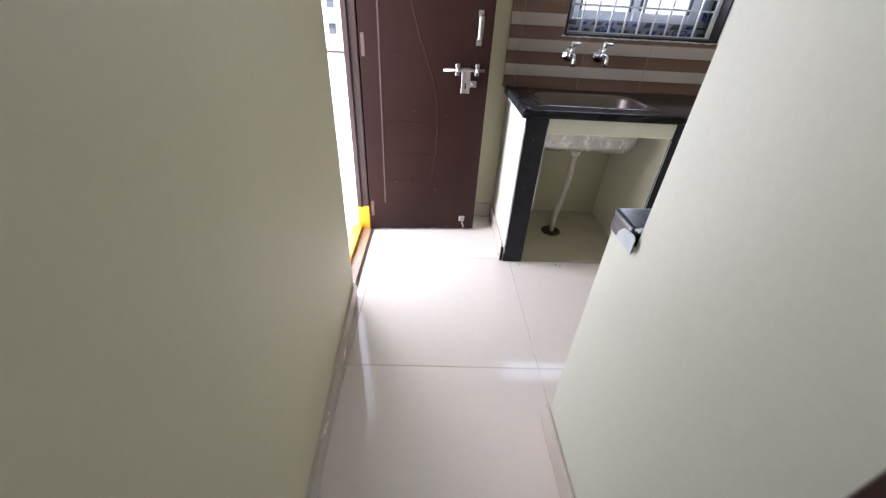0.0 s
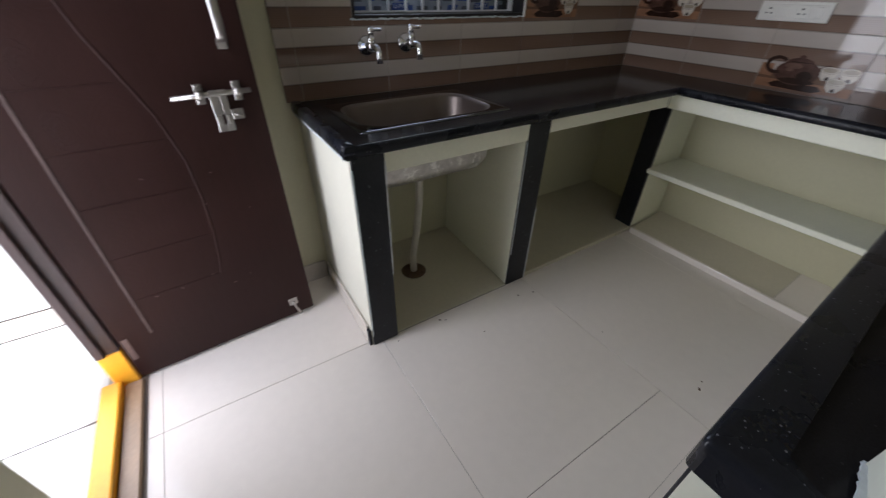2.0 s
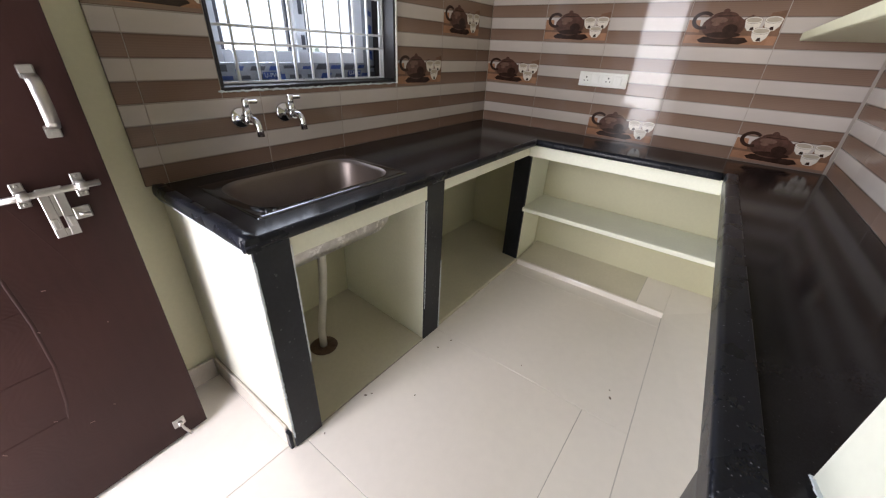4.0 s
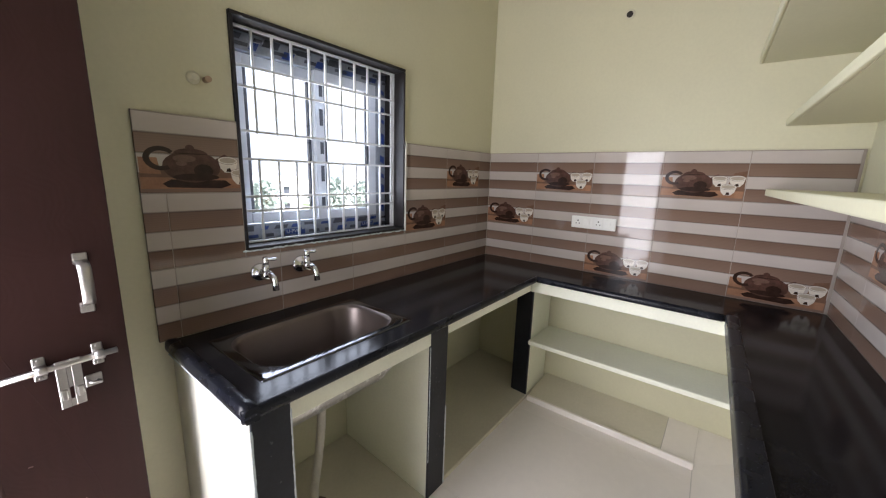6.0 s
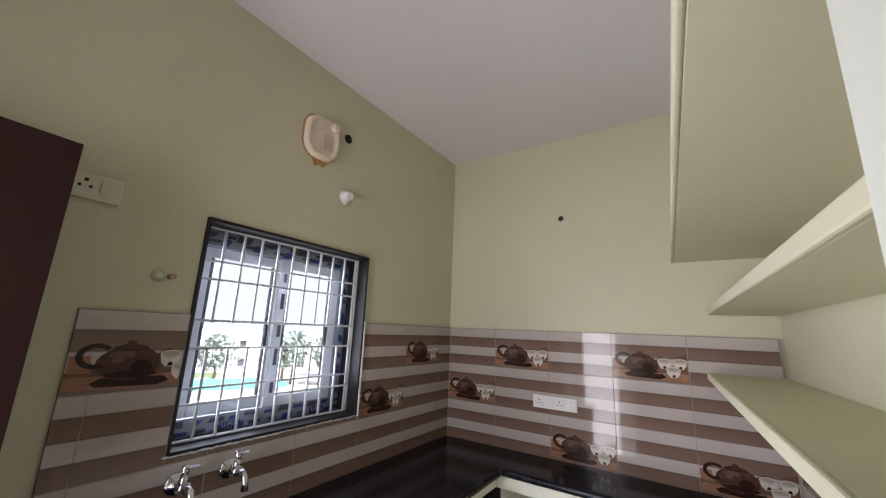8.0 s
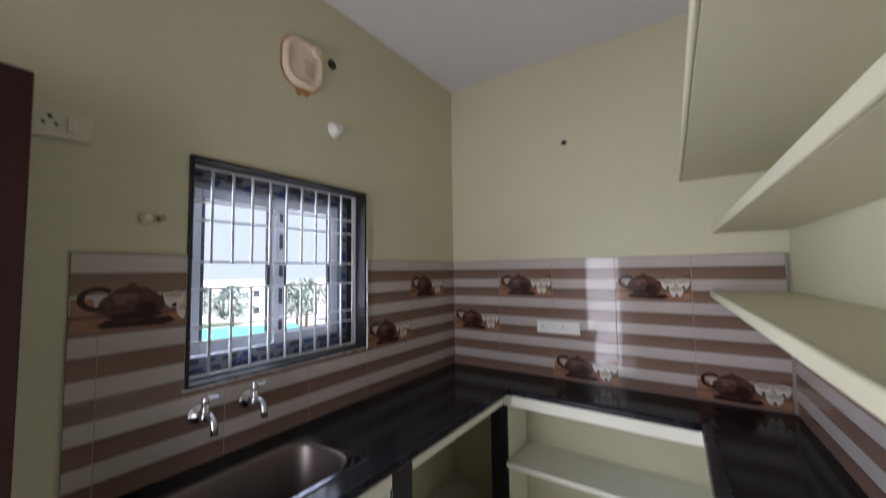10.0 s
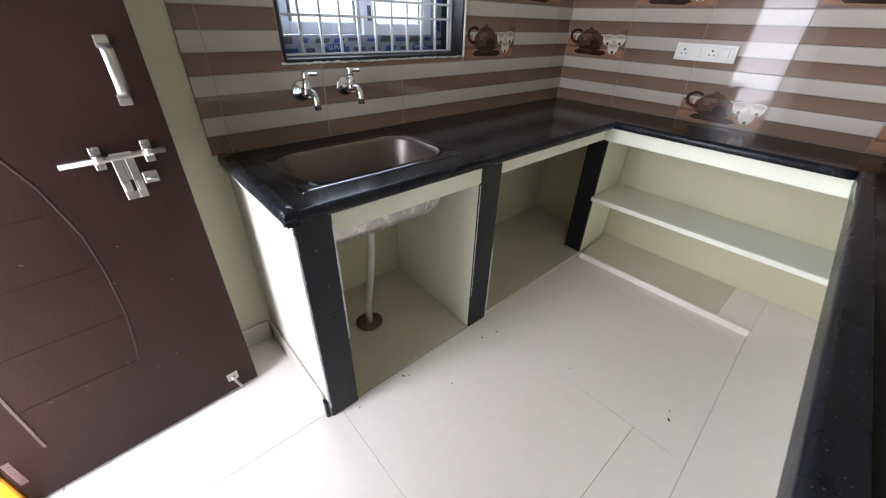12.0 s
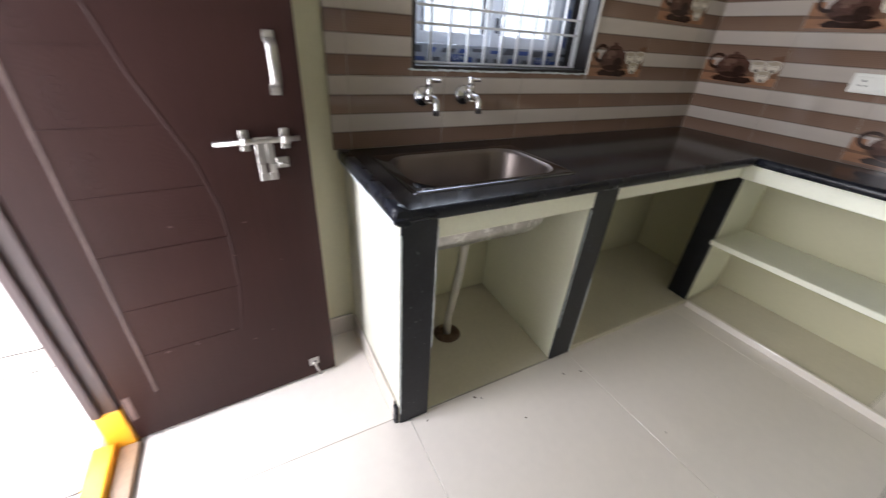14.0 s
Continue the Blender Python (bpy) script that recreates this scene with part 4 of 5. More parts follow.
door = thing("balcony_door", "open dark brown moulded wooden door with steel latch", "door", pose(-0.815, -0.249, 0.0, 0, 0, 3.9))
LW, LZ0, LZ1 = 0.668, 0.016, 2.045
leaf = part("leaf", box(0.0, LW, 0.0, 0.030, LZ0, LZ1, 0.002), DOORWOOD, door, "dark red-brown laminated leaf")
bm = bmesh.new()
bx(bm, 0.094, 0.101, -0.0022, 0.0005, 0.20, 1.86, 0.0008)
part("groove_strip", bm, SCRAPED, leaf, "pale scraped upright groove")
curve = [(0.18, 1.86), (0.205, 1.62), (0.232, 1.42), (0.259, 1.27), (0.296, 1.134), (0.374, 0.931), (0.404, 0.789), (0.408, 0.66), (0.402, 0.52), (0.385, 0.40), (0.355, 0.29)]
bm = bmesh.new()
tube(bm, [(a, 0.0070, b) for a, b in curve], [0.0060] + [0.0082] * (len(curve) - 2) + [0.0060], 14)
part("moulding", bm, DOORWOOD, leaf, "curved raised moulding")
second = [(0.37, 1.30), (0.425, 1.10), (0.47, 0.95), (0.52, 0.80), (0.565, 0.62), (0.585, 0.45), (0.58, 0.24)]
bm = bmesh.new()
tube(bm, [(a, 0.0065, b) for a, b in second], [0.0055] + [0.0068] * (len(second) - 2) + [0.0055], 14)
part("moulding", bm, DOORWOOD, leaf, "faint curved moulding")
for z in (0.352, 0.522, 0.700, 0.862, 1.024, 1.19, 1.36, 1.53, 1.70):
    xr = np.interp(z, [p[1] for p in curve[::-1]], [p[0] for p in curve[::-1]])
    part("board_joint", box(0.101, float(xr) - 0.004, -0.0012, 0.0005, z - 0.0013, z + 0.0013), DOORWOOD, leaf)

# shallow carved rings between the groove and the curve, and a few pale scratches low on the leaf
for cx, cz in ((0.135, 1.66), (0.140, 1.46), (0.150, 1.27), (0.165, 1.08), (0.165, 0.92)):
    bm = bmesh.new()
    for r in (0.014, 0.026, 0.038):
        ring_ = [(cx + 0.8 * r * math.cos(q) * (1 + 0.12 * math.sin(3 * q + 40 * r)), 0.0004, cz + 1.4 * r * math.sin(q)) for q in [0.6 + 4.9 * k / 22 for k in range(23)]]
        tube(bm, ring_, 0.0010, 6, False)
    part("carving", bm, DOORWOOD, leaf, "shallow carved oval rings")
scratch = random.Random(5)
bm = bmesh.new()
for k in range(9):
    m = pose(scratch.uniform(0.16, 0.56), 0, scratch.uniform(0.22, 0.78), 0, scratch.uniform(10, 60), 0)
    w = scratch.uniform(0.002, 0.006)
    bx(bm, -w, w, -0.0007, 0.0006, -0.0011, 0.0011, 0, 1, 0, m)
part("scratches", bm, PLATEBARE, leaf, "pale scratches")
arch = [(1.108, -0.003), (1.114, -0.022), (1.126, -0.031), (1.165, -0.034), (1.204, -0.031), (1.216, -0.022), (1.222, -0.003)]
bm = bmesh.new()
rows_ = []
for k, (z, y) in enumerate(arch):
    z1, y1 = arch[min(k + 1, len(arch) - 1)]
    z0, y0 = arch[max(k - 1, 0)]
    n = Vector((0, z1 - z0, y0 - y1)).normalized() * 0.0024
    rows_.append([bm.verts.new((0.600 + dx, y + sg * n.y, z + sg * n.z)) for dx, sg in ((-0.0125, 1), (0.0125, 1), (0.0125, -1), (-0.0125, -1))])
for p, q in zip(rows_, rows_[1:]):
    for i in range(4):
        bm.faces.new((p[i], p[(i + 1) % 4], q[(i + 1) % 4], q[i])).smooth = i in (0, 2)
bm.faces.new(rows_[0])
bm.faces.new(rows_[-1][::-1])
bmesh.ops.recalc_face_normals(bm, faces=bm.faces)
handle = part("pull_handle", bm, HARDWARE, door, "flat satin steel pull handle")
for z in (1.102, 1.227):
    bm = bmesh.new()
    bx(bm, 0.586, 0.614, -0.004, 0.0, z - 0.014, z + 0.014, 0.003, 2)
    lathe(bm, [(0.004, 0), (0.004, 0.002)], pose(0.600, -0.004, z - 0.004, 90), 10)
    part("rose", bm, HARDWARE, handle)
bm = bmesh.new()
tube(bm, [(0.425, -0.016, 0.972), (0.640, -0.016, 0.975)], 0.0075, 12)
latch = part("latch", bm, HARDWARE, door, "steel sliding bolt with a slotted hasp")
for x in (0.500, 0.604):
    bm = bmesh.new()
    bx(bm, x - 0.011, x + 0.011, -0.004, 0.0, 0.945, 1.003, 0.002)
    tube(bm, [(x - 0.010, -0.014, 0.974), (x + 0.010, -0.014, 0.974)], 0.0125, 14)
    for z in (0.952, 0.996):
        lathe(bm, [(0.0045, 0), (0.0035, 0.002)], pose(x, -0.004, z, 90), 10)
    part("bolt_bracket", bm, HARDWARE, latch)
bm = bmesh.new()
hx = 0.545
bx(bm, hx - 0.023, hx - 0.004, -0.020, -0.016, 0.862, 0.985, 0.001)
bx(bm, hx + 0.004, hx + 0.023, -0.020, -0.016, 0.862, 0.985, 0.001)
bx(bm, hx - 0.004, hx + 0.004, -0.0198, -0.0162, 0.8625, 0.882)
bx(bm, hx - 0.004, hx + 0.004, -0.0198, -0.0162, 0.914, 0.9845)
bx(bm, hx - 0.021, hx - 0.008, -0.026, -0.019, 0.884, 0.912, 0.003, 2)
bx(bm, hx + 0.008, hx + 0.021, -0.026, -0.019, 0.884, 0.912, 0.003, 2)
part("hasp", bm, HARDWARE, latch)
bm = bmesh.new()
bx(bm, 0.572, 0.606, -0.003, 0.0, 0.890, 0.922, 0.002)
tube(bm, [(0.580, -0.003, 0.906), (0.580, -0.020, 0.908), (0.598, -0.020, 0.904), (0.598, -0.003, 0.902)], 0.004, 8)
part("staple", bm, HARDWARE, latch)
bm = bmesh.new()
bx(bm, 0.568, 0.606, -0.004, 0.0, 0.070, 0.108, 0.002)
tube(bm, [(0.580, -0.010, 0.086), (0.594, -0.010, 0.086)], 0.008, 10)
tower = part("floor_bolt", bm, HARDWARE, door, "small steel bolt at the foot of the door")
part("rod", tube(bmesh.new(), [(0.588, -0.011, 0.090), (0.592, -0.012, 0.060), (0.606, -0.015, 0.018)], 0.0048, 10), HARDWARE, tower)
for z in (0.16, 1.07, 1.85):
    bm = bmesh.new()
    bx(bm, 0.008, 0.026, -0.002, 0.0, z - 0.052, z + 0.052, 0.001)
    for dz in (-0.034, 0.0, 0.034):
        lathe(bm, [(0.0035, 0), (0.0028, 0.0012)], pose(0.017, -0.002, z + dz, 90), 8)
    part("hinge_plate", bm, PLATEBARE, door, "bare painted-over hinge plate")

# ---------------------------------------------------------------- wall fittings
sock = thing("socket_plate", "white plastic switch and socket plate on the tiles", "socket", pose(XE, -0.776, 1.188, 0, 0, -90))
part("plate", box(-0.135, 0.135, -0.011, -0.0003, -0.038, 0.038, 0.004, 2), PLASTIC, sock)
for cx in (-0.092, -0.030, 0.033, 0.094):
    sw = part("module", box(cx - 0.027, cx + 0.027, -0.014, -0.010, -0.026, 0.026, 0.002), PLASTIC, sock)
    if cx in (-0.092, 0.033):
        bm = bmesh.new()
        for hx_, hz_, r in ((0, 0.010, 0.0045), (-0.010, -0.008, 0.0035), (0.010, -0.008, 0.0035)):
            lathe(bm, [(r, 0), (r, 0.0006)], pose(cx + hx_, -0.014, hz_, 90), 10)
        part("pin_hole", bm, DARKHOLE, sw)
    else:
        part("rocker", box(cx - 0.012, cx + 0.012, -0.0185, -0.013, -0.020, 0.020, 0.003, 2), PLASTIC, sw)

sw2 = thing("wall_switch", "white plastic switch with socket high on the wall", "switch", pose(-0.085, 0.012, 1.995))
part("plate", box(-0.075, 0.085, -0.012, -0.0003, -0.046, 0.036, 0.004, 2), CREAMPLASTIC, sw2)
bm = bmesh.new()
for hx_, hz_, r in ((0, 0.014, 0.006), (-0.013, -0.006, 0.005), (0.013, -0.006, 0.005)):
    lathe(bm, [(r, 0), (r, 0.0006)], pose(hx_ - 0.005, -0.012, hz_, 90), 10)
part("pin_hole", bm, DARKHOLE, sw2)
part("rocker", box(0.030, 0.048, -0.017, -0.011, -0.022, 0.022, 0.003, 2), CREAMPLASTIC, sw2)

vent = thing("vent_hole", "round unfinished exhaust opening with ochre plaster rim", "vent", pose(0.728, 0.012, 2.545))
bm = bmesh.new()
pts = rounded_rect(0.112, 0.122, 0.085, 8)
o = [bm.verts.new((x + 0.006 * noise.noise(Vector((x * 30, y * 30, 0))), -0.002, y)) for x, y in pts]
i_ = [bm.verts.new((x * 0.88, -0.006, y * 0.90)) for x, y in pts]
for k in range(len(pts)):
    bm.faces.new((o[k], o[(k + 1) % len(pts)], i_[(k + 1) % len(pts)], i_[k]))
part("plaster_rim", bm, OCHRE, vent, "ochre stained plaster rim")
bm = bmesh.new()
lv = [[bm.verts.new((x * s, y_, z * s * 1.02)) for x, z in pts] for s, y_ in ((0.92, -0.004), (0.90, -0.026), (0.84, -0.034), (0.74, -0.034), (0.66, -0.024))]
for a, b in zip(lv, lv[1:]):
    for k in range(len(pts)):
        bm.faces.new((a[k], a[(k + 1) % len(pts)], b[(k + 1) % len(pts)], b[k])).smooth = True
bm.faces.new(lv[-1])
part("cover", bm, VENTCREAM, vent, "cream dished cover")
part("inset", box(-0.004, 0.050, -0.029, -0.022, -0.058, 0.026, 0.006, 2), PINKISH, vent, "pinkish cement inset")
part("holder", lathe(bmesh.new(), [(0.024, 0), (0.026, 0.02), (0.02, 0.035)], pose(0.062, -0.012, 0.085, 90)), VENTCREAM, vent)
bm = bmesh.new()
drip = [(-0.050, -0.085), (0.062, -0.092), (0.052, -0.122), (0.030, -0.150), (0.008, -0.139), (-0.018, -0.158), (-0.038, -0.128)]
flat(bm, [(x, z, -0.0008) for x, z in drip])
part("stain", bm, OCHRE, vent, "ochre stain running down the wall")


def wall_knob(name, label, x, z, r, mat, deep):
    t = thing(name, label, "fitting", pose(x, 0.012, z))
    bm = bmesh.new()
    lathe(bm, [(r, 0.0005), (r * 1.02, 0.006), (r * 0.8, 0.012), (r * 0.62, deep * 0.6), (r * 0.5, deep)], pose(0, 0, 0, 90))
    part("base", bm, mat, t)
    return t


wall_knob("lamp_holder", "white plastic lamp holder on the wall", 0.925, 2.290, 0.042, PLASTIC, 0.045)
cap = wall_knob("pipe_cap", "cream plastic water point cap on the wall", 0.145, 1.745, 0.020, CREAMPLASTIC, 0.024)
part("nipple", lathe(bmesh.new(), [(0.010, 0), (0.010, 0.03)], pose(0.038, 0.0, 0.0, 90), 12), SILL, cap)
for nm, at in (("wall_hole", pose(0.906, 0.0115, 2.632)), ("wall_hole", pose(XE + 0.0115, -0.845, 2.366, 0, 0, -90))):
    h = thing(nm, "small unfinished dark pipe hole in the painted wall", "hole", at)
    part("plug", lathe(bmesh.new(), [(0.026, 0), (0.026, 0.003), (0.020, 0.0035)], pose(0, 0, 0, 90), 18), DARKHOLE if at.translation.y > -0.5 else CREAMPLASTIC, h)
    part("hollow", lathe(bmesh.new(), [(0.017, 0.0036), (0.017, 0.0042)], pose(0, 0, 0, 90), 18), DARKHOLE, h)

# ---------------------------------------------------------------- balcony and distance
balcony = setting("balcony", box(-2.6, -0.932, -2.6, 0.30, -0.2, -0.02), PARAPET, "bright pale tiled balcony floor outside the door", "balcony")
bm = bmesh.new()
bx(bm, -2.6, -0.95, 0.30, 0.42, -0.2, 0.97, 0.01)
bx(bm, -2.72, -2.6, -2.6, 0.42, -0.2, 0.97, 0.01)
part("parapet", bm, PARAPET, balcony, "white rendered balcony parapet")
part("parapet_coping", box(-2.74, -0.95, 0.28, 0.44, 0.971, 1.000, 0.008), CONCRETE, balcony)
part("skirting_tile", box(-2.6, -0.95, 0.288, 0.2995, -0.02, 0.085, 0.003), SKIRT, balcony)

for z in (-0.019, 0.085):
    part("joint", box(-2.6, -0.95, 0.2860, 0.2895, z, z + 0.005), DARKHOLE, balcony, "dark joint at the parapet's foot")
for k in range(3):
    part("joint", box(-2.6, -0.94, -0.35 - 0.6 * k, -0.344 - 0.6 * k, -0.020, -0.0188), DARKHOLE, balcony, "dark joint between floor tiles")
# thin dark strip drawn in place of the coping's shadow line
part("coping_shadow", box(-2.74, -0.95, 0.2750, 0.2795, 0.971, 0.980), DARKHOLE, balcony, "dark strip as the shadow line under the coping")

for cx, cy, r in ((0.978, -1.408, 0.006), (0.822, -0.661, 0.004), (1.02, -1.395, 0.003), (0.90, -1.02, 0.0025), (0.45, -0.74, 0.003), (0.318, -0.578, 0.005), (0.34, -0.592, 0.003), (0.74, -0.640, 0.004), (0.10, -0.590, 0.003)):
    bm = bmesh.new()
    lathe(bm, [(r, 0.0), (r * 0.8, 0.0016), (r * 0.3, 0.0022)], Matrix.Diagonal((1.5, 0.8, 1, 1)), 7)
    tagged(part("floor_chip", bm, RUST, None, "", pose(cx, cy, 0.0002, 0, 0, 400 * cx)), "tiny dark brown chip lying on the floor", "debris", "chips on the floor")

GROUND = -7.0
setting("ground", slab_quad([(-900, -900), (900, -900), (900, 900), (-900, 900)], GROUND - 0.5, GROUND), EARTH, "dry scrubby ground far below", "ground")


bm = bmesh.new()
arc = [radians(-20 + 220 * k / 32) for k in range(33)]
lo = [bm.verts.new((420 * math.cos(q), 420 * math.sin(q), -30)) for q in arc]
hi = [bm.verts.new((420 * math.cos(q), 420 * math.sin(q), 420)) for q in arc]
for k in range(32):
    bm.faces.new((lo[k], lo[k + 1], hi[k + 1], hi[k]))
setting("backdrop", bm, HAZE, "bright white hazy sky", "sky")


def far_house(x, y, w, d, floors, turn, wall, label, bay=1.9):
    t = thing("apartment_building", label, "building", pose(x, y, GROUND, 0, 0, turn), "houses beyond the balcony")
    h = 3.1 * floors
    body = part("wall", box(-w / 2, w / 2, -d / 2, d / 2, 0, h, 0.05), wall, t)
    part("roof", box(-w / 2 - 0.3, w / 2 + 0.3, -d / 2 - 0.3, d / 2 + 0.3, h, h + 0.25), CONCRETE, t)
    part("roof_parapet", box(-w / 2, w / 2, -d / 2, -d / 2 + 0.15, h + 0.25, h + 1.1), wall, t)
    n = max(2, int(w / bay))
    for f in range(floors):
        for k in range(n):
            cx, cz = -w / 2 + (k + 0.5) * w / n, 3.1 * f + 1.7
            part("window", box(cx - 0.5, cx + 0.5, -d / 2 - 0.04, -d / 2 + 0.05, cz - 0.7, cz + 0.6), FARPANE, t)
            part("sunshade", box(cx - 0.75, cx + 0.75, -d / 2 - 0.5, -d / 2, cz + 0.68, cz + 0.78), wall, t)
        if f:
            part("balcony_slab", box(-w / 4, w / 4, -d / 2 - 1.2, -d / 2, 3.1 * f - 0.06, 3.1 * f + 0.06), CONCRETE, t)
    return t


far_house(-26, 58, 30, 9, 8, 22, PARAPET, "white eight-storey apartment building beyond the balcony")
far_house(-33, 34, 14, 10, 4, 42, PARAPET, "pale four-storey apartment building beyond the balcony")
far_house(14, 60, 12, 9, 3, -10, PARAPET, "pale house beyond the window", 5.0)
far_house(34, 72, 16, 9, 2, -25, PARAPET, "low pale house beyond the window", 5.0)
far_house(58, 64, 14, 9, 2, -40, CONCRETE, "low grey house beyond the window", 5.0)
shed = thing("shed", "low shed with a teal sheet roof below the window", "shed", pose(18, 38, GROUND, 0, 0, -24))
part("wall", box(-7, 7, -3, 3, 0, 2.6), PARAPET, shed)
part("roof", slab_quad([(-7.4, -3.4), (7.4, -3.4), (7.4, 3.4), (-7.4, 3.4)], 2.6, 2.7), TEAL, shed)


def far_tree(x, y, h, seed):
    rnd = random.Random(seed)
    t = thing("tree", "leafy green tree far beyond the window", "tree", pose(x, y, GROUND), "far trees")
    bm = bmesh.new()
    tube(bm, [(0, 0, 0), (0.1, 0.05, h * 0.3), (0.0, 0.1, h * 0.6)], [0.25, 0.18, 0.08], 8)
    for k in range(6):
        a = 1.05 * k + rnd.random()
        z = h * (0.35 + 0.05 * k)
        tube(bm, [(0.05, 0.05, z), (0.9 * math.cos(a), 0.9 * math.sin(a), z + 0.5), (1.7 * math.cos(a), 1.7 * math.sin(a), z + 1.3)], [0.09, 0.06, 0.02], 6)
    part("trunk", bm, BARK, t)
    bm = bmesh.new()
    for k in range(420):
        a, r, u = rnd.uniform(0, 6.283), rnd.random() ** 0.5, rnd.random()
        rad = h * 0.34 * (0.35 + math.sin(math.pi * (0.12 + 0.85 * u))) * (0.75 + 0.35 * noise.noise(Vector((math.cos(a) * 2, math.sin(a) * 2, u * 4 + seed))))
        c = Vector((rad * r * math.cos(a), rad * r * math.sin(a), h * (0.38 + 0.62 * u)))
        s = rnd.uniform(0.18, 0.42)
        rot = Euler((rnd.uniform(0, 3), rnd.uniform(0, 3), rnd.uniform(0, 3))).to_matrix()
        q = [bm.verts.new(c + rot @ Vector(p) * s) for p in ((-1, -0.6, 0), (0.2, -0.8, 0.3), (1, 0.1, 0), (0.1, 0.9, -0.2))]
        bm.faces.new(q)
    part("crown", bm, LEAF, t)
    return t


for i, (x, y, h) in enumerate([(32, 46, 9.6), (35, 48, 10.2), (38, 44, 9.0), (22, 58, 8.4), (44, 52, 9.4), (50, 50, 9.0), (26, 62, 8.8), (56, 60, 9.8), (62, 52, 9.0), (18, 66, 8.2), (9, 48, 9.4), (13, 50, 8.8), (17, 47, 9.2), (5, 52, 9.0), (25, 50, 9.3), (12, 58, 10.4)]):
    far_tree(x, y, 0.74 * h, i + 3)

# ---------------------------------------------------------------- floor tiles, one by one
TILE = 0.800


def slab_mesh(name, w, d, h, bev, mat):
    """A tile with its origin at one corner of its top face."""
    bm = bmesh.new()
    bx(bm, 0, w, 0, d, -h, 0, bev)
    return mesh_of(name, bm, mat)


floor_cache = {}
xs = [0.044 + TILE * k for k in range(-5, 4)]
ys = [-0.531 + TILE * k for k in range(-7, 2)]
for x in xs:
    for y in ys:
        x0, x1, y0, y1 = x, x + TILE, y, y + TILE
        x0, x1, y0, y1 = max(x0, -0.80), min(x1, XE + 0.012), max(y0, -6.0), min(y1, 0.012)
        if y > -3.5:
            x0, x1 = max(x0, -0.812), x1
        if x > 0.8 and -1.4 < y < -1.2:
            y0 = -1.545
        if x > 0.8 and -2.2 < y < -2.0:
            y1 = -1.5455
        if x1 - x0 < 0.03 or y1 - y0 < 0.03:
            continue
        fine = 0.0006 if x > 0.8 else 0.0017
        if x > 0.8:
            x0 -= 0.0005
        key = (round(x1 - x0, 4), round(y1 - y0, 4), fine)
        if key not in floor_cache:
            floor_cache[key] = slab_mesh("floor_tile", key[0] - fine, key[1] - fine, 0.006, 0.0008, FLOORTILE)
        ob = new("floor_tile", floor_cache[key])
        ob.location = (x0 + 0.0011, y0 + 0.0011, 0.0)
        ob.parent = floor

# ---------------------------------------------------------------- striped wall tiles, one by one
TW, TH, TT = 0.3720, 0.2500, 0.0115


def tea_print():
    """A teapot on a tray with three cups before a wooden board, printed across one tile."""
    bm = bmesh.new()
    y = -0.0003

    def face(pts, mat, lift):
        flat(bm, [(p[0], p[1], y - lift * 0.00012) for p in pts], None, mat)

    face([(0.004, 0.050), (0.368, 0.050), (0.368, 0.082), (0.004, 0.082)], 5, 0)
    face([(0.004, 0.014), (0.366, 0.014), (0.368, 0.050), (0.004, 0.050)], 4, 1)
    face([(0.004, 0.062), (0.060, 0.060), (0.052, 0.112), (0.004, 0.112)], 4, 1)
    face([(0.300, 0.082), (0.368, 0.082), (0.368, 0.150), (0.318, 0.140)], 5, 0)
    face([(0.060, 0.030), (0.075, 0.018), (0.235, 0.014), (0.268, 0.026), (0.250, 0.042), (0.085, 0.044)], 1, 2)
    face(disc(0.150, 0.086, 0.086, 0.052), 0, 3)
    face(disc(0.148, 0.128, 0.050, 0.018), 0, 4)
    face(disc(0.146, 0.148, 0.013, 0.010, 0, 12), 0, 5)
    face([(0.215, 0.080), (0.244, 0.106), (0.262, 0.128), (0.250, 0.132), (0.232, 0.120), (0.205, 0.106)], 0, 4)
    outer, inner = disc(0.062, 0.110, 0.046, 0.038, 0, 16, radians(40), radians(300)), disc(0.064, 0.110, 0.031, 0.024, 0, 16, radians(40), radians(300))
    for k in range(15):
        face([outer[k], outer[k + 1], inner[k + 1], inner[k]], 1, 4)
    face(disc(0.128, 0.112, 0.034, 0.012, 0, 14), 6, 6)
    face(disc(0.118, 0.096, 0.016, 0.008, 0, 12), 6, 6)
    face(disc(0.150, 0.1285, 0.050, 0.0022, 0, 16), 1, 6)
    face(disc(0.182, 0.074, 0.030, 0.022, 0, 14), 1, 5)
    face(disc(0.160, 0.052, 0.070, 0.012, 0, 18), 1, 4)
    for cx, cz, s in ((0.262, 0.098, 0.95), (0.334, 0.100, 0.95), (0.302, 0.056, 1.0)):
        face([(cx - 0.034 * s, cz + 0.014), (cx - 0.028 * s, cz - 0.012), (cx - 0.014 * s, cz - 0.028), (cx + 0.014 * s, cz - 0.028), (cx + 0.028 * s, cz - 0.012), (cx + 0.034 * s, cz + 0.014)], 2, 7)
        face(disc(cx, cz + 0.014, 0.0355 * s, 0.0142, 0, 18), 5, 7.5)
        face(disc(cx, cz + 0.014, 0.034 * s, 0.013, 0, 18), 2, 8)
        face(disc(cx, cz + 0.014, 0.029 * s, 0.0095, 0, 18), 3, 9)
        face([(cx - 0.008, cz - 0.026), (cx + 0.010, cz - 0.026), (cx + 0.006, cz - 0.012), (cx - 0.004, cz - 0.014)], 1, 8)
    return mesh_of("tea_print", bm, [POT, POTDARK, CUP, CUPIN, BOARD, BOARDBACK, POTLIGHT])


TEA = tea_print()
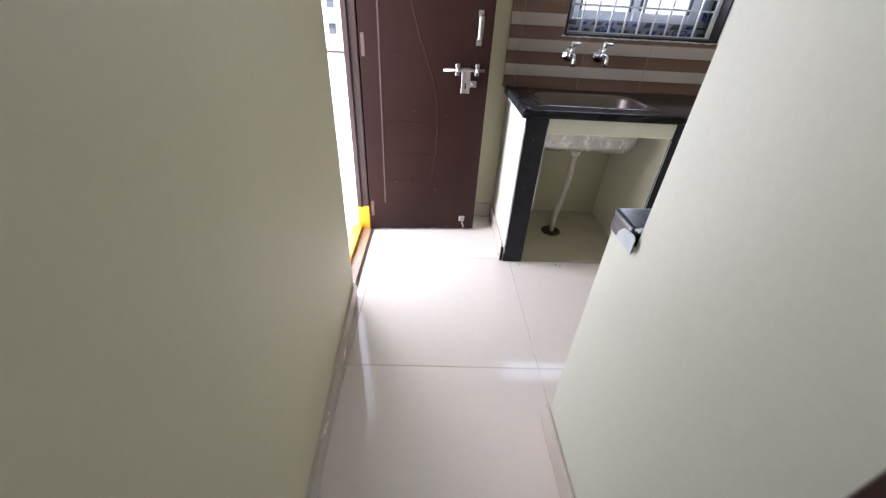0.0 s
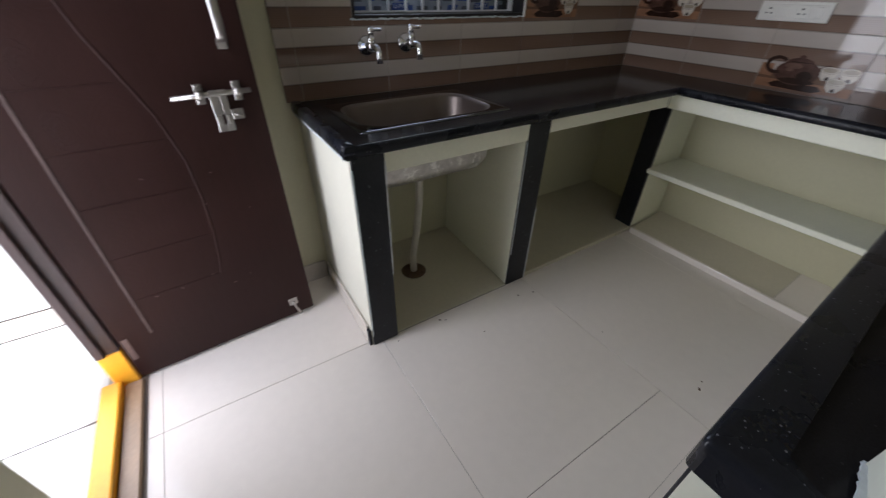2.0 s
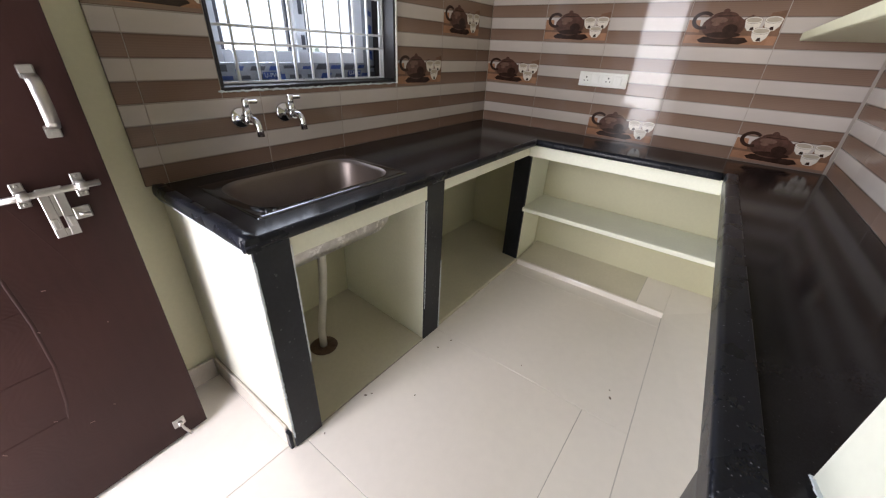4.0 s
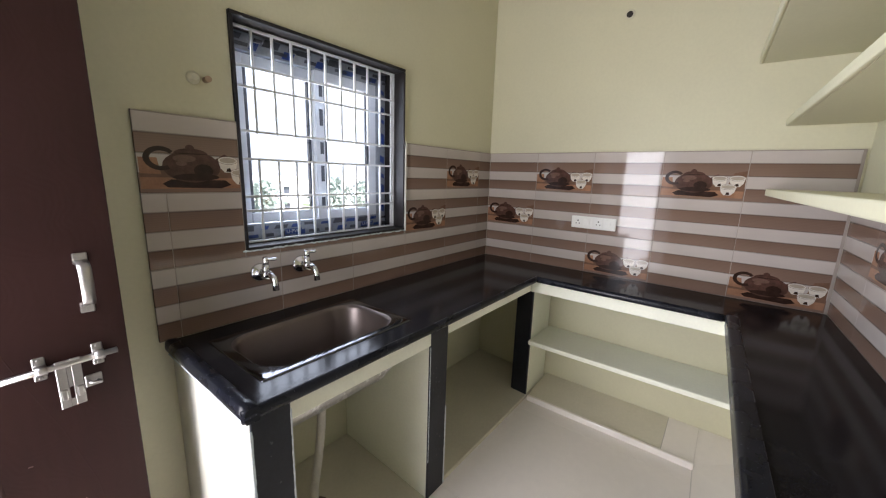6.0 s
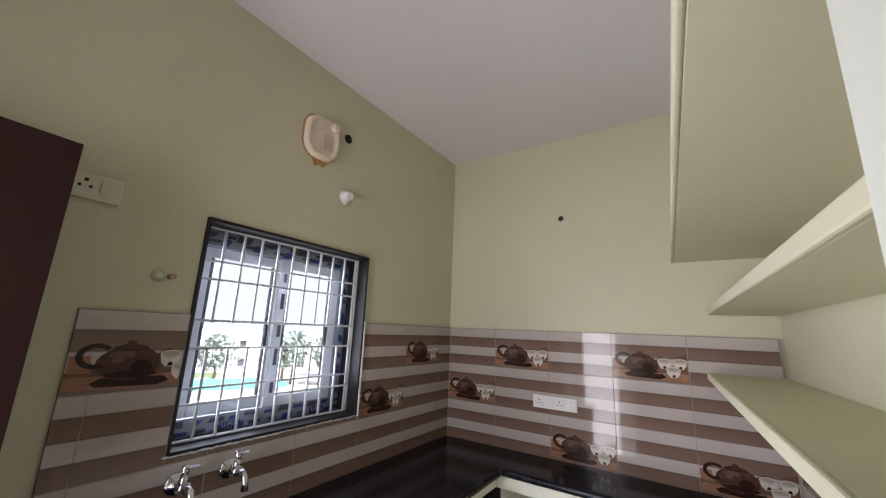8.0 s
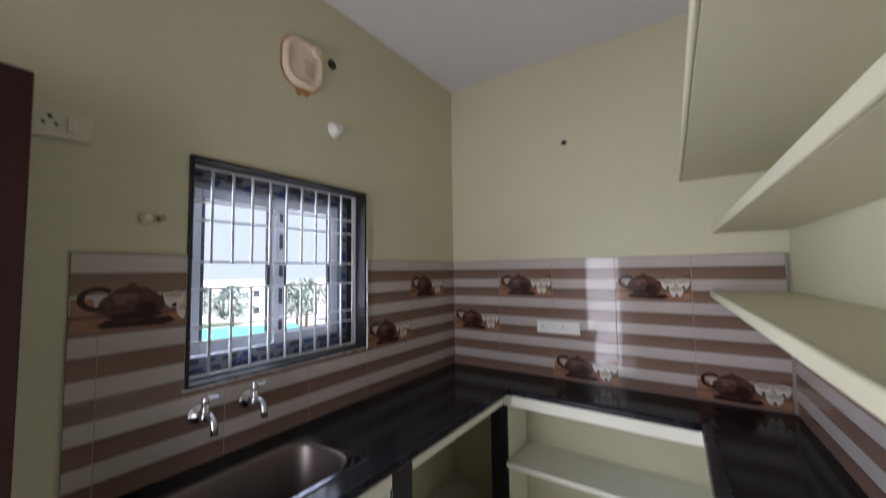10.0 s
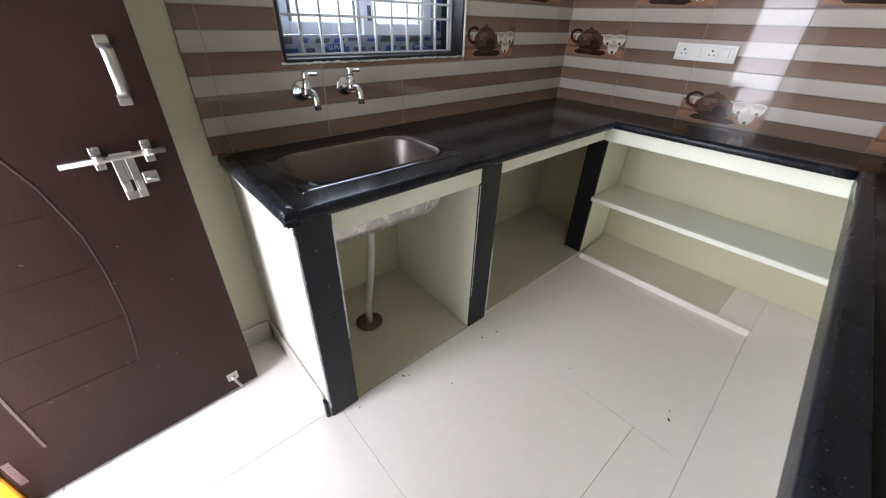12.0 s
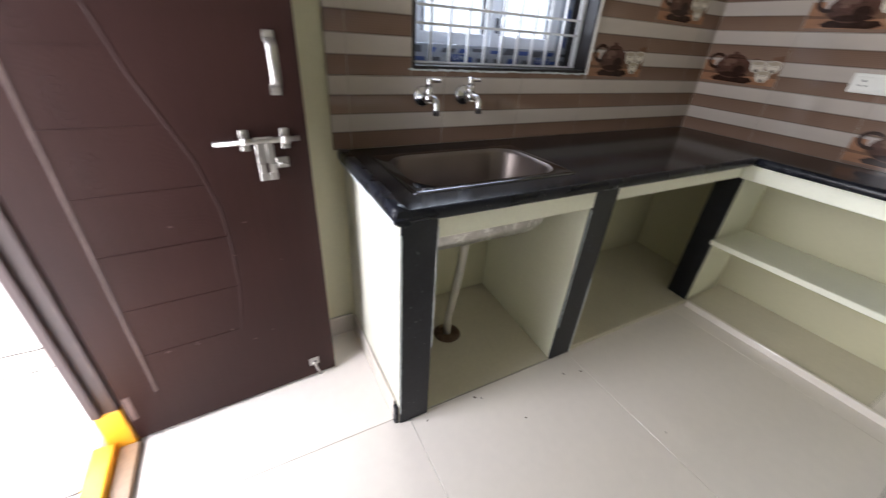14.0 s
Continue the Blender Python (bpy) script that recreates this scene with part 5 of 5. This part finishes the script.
tile_cache = {}


def tile_mesh(w, cut, h):
    """A tile w wide, from cut to h of the full tile's height; its frame is the full tile's lower corner."""
    key = (round(w, 3), round(cut, 3), round(h, 3))
    if key not in tile_cache:
        bm = bmesh.new()
        bx(bm, 0.0008, key[0] - 0.0008, 0.0, TT, key[1] + 0.0007, key[2] - 0.0007, 0.0012)
        tile_cache[key] = mesh_of("wall_tile", bm, BANDED)
    return tile_cache[key]


def lay(wall, m, u0, u1, seams, prints, z_top, holes=()):
    """Rows of tiles on a wall: m takes (u along the wall, depth, height) into the place."""
    for row in range(3):
        z = TOP + row * TH
        for a, b in zip(seams, seams[1:]):
            a, b = max(a, u0), min(b, u1)
            pieces = [(a, b, 0.0, min(TH, z_top - z))]
            for hu0, hu1, hz0, hz1 in holes:
                out = []
                for pa, pb, c, t in pieces:
                    if pb <= hu0 or pa >= hu1 or z + t <= hz0 or z + c >= hz1:
                        out.append((pa, pb, c, t))
                        continue
                    if pa < hu0:
                        out.append((pa, hu0, c, t))
                    if pb > hu1:
                        out.append((hu1, pb, c, t))
                    if z + c < hz0:
                        out.append((max(pa, hu0), min(pb, hu1), c, hz0 - z))
                pieces = out
            for pa, pb, c, t in pieces:
                if pb - pa < 0.012 or t - c < 0.012:
                    continue
                ob = new("wall_tile", tile_mesh(pb - pa, c, t))
                ob.matrix_basis = m @ pose(pa, 0, z) @ pose(0, 0, 0, rx=random.uniform(-0.10, 0.10), rz=random.uniform(-0.10, 0.10))
                ob.parent = wall
                if (row, round(a, 2)) in prints and pb - pa > 0.25:
                    pr = new("tea_print", TEA if pb - pa > 0.36 else TEACUT)
                    pr.parent = ob
                    tagged(pr, "printed brown teapot and cups")


def cut_print(limit):
    """The print cut off at the window's edge."""
    bm = bmesh.new()
    bm.from_mesh(TEA)
    bmesh.ops.bisect_plane(bm, geom=[*bm.verts, *bm.edges, *bm.faces], plane_co=(limit, 0, 0), plane_no=(1, 0, 0), clear_outer=True)
    return mesh_of("tea_print", bm, list(TEA.materials))


TEACUT = cut_print(0.297)
# grout bed, just behind the faces of the tiles
bm = bmesh.new()
for b in ((-0.033, WX0, TOP, 1.621), (WX1, XE, TOP, 1.621), (WX0, WX1, TOP, WZ0)):
    bx(bm, b[0], b[1], 0.0009, 0.0118, b[2], b[3])
part("grout", bm, WALLGROUT, wall_north)
part("grout", box(XE + 0.0009, XE + 0.0118, YS, 0.0, TOP, 1.621), WALLGROUT, wall_east)
part("grout", askew(box(0.114, XE, YS - 0.0118, YS - 0.0012, TOP, 1.403)), WALLGROUT, wall_south)
# north wall: u runs east, from the cut strip at the counter's end
lay(wall_north, pose(0, 0, 0), -0.034, XE - 0.001, [-0.034, 0.033, 0.405, 0.777, 1.149, 1.521, 1.893, 2.3], {(2, 1.52), (1, 1.15)}, 1.622, [(WX0 - 0.001, WX1 + 0.001, WZ0, 3.0), (-1.0, 0.405, 1.370, 3.0)])
lay(wall_north, pose(0, 0, 0), -0.034, WX0 - 0.001, [-0.034, WX0], {(2, -0.03)}, 1.622, [(-1.0, 2.0, -1.0, 1.3699)])
# east wall: u runs south
lay(wall_east, pose(XE, 0, 0, 0, 0, -90), 0.0, -YS, [0.0, 0.372, 0.744, 1.116, 1.488, 1.860, 2.2], {(2, 0.37), (1, 0.0), (0, 0.74), (2, 1.12), (0, 1.49)}, 1.622)
# south wall: u runs west, up to the lowest shelf
lay(wall_south, pose(XE, YS, 0, 0, 0, 182.35), 0.001, XE - 0.114, [0.0, 0.372, 0.744, 1.116, 1.488, 1.860, 2.2], {(1, 0.37), (0, 1.12)}, 1.404)
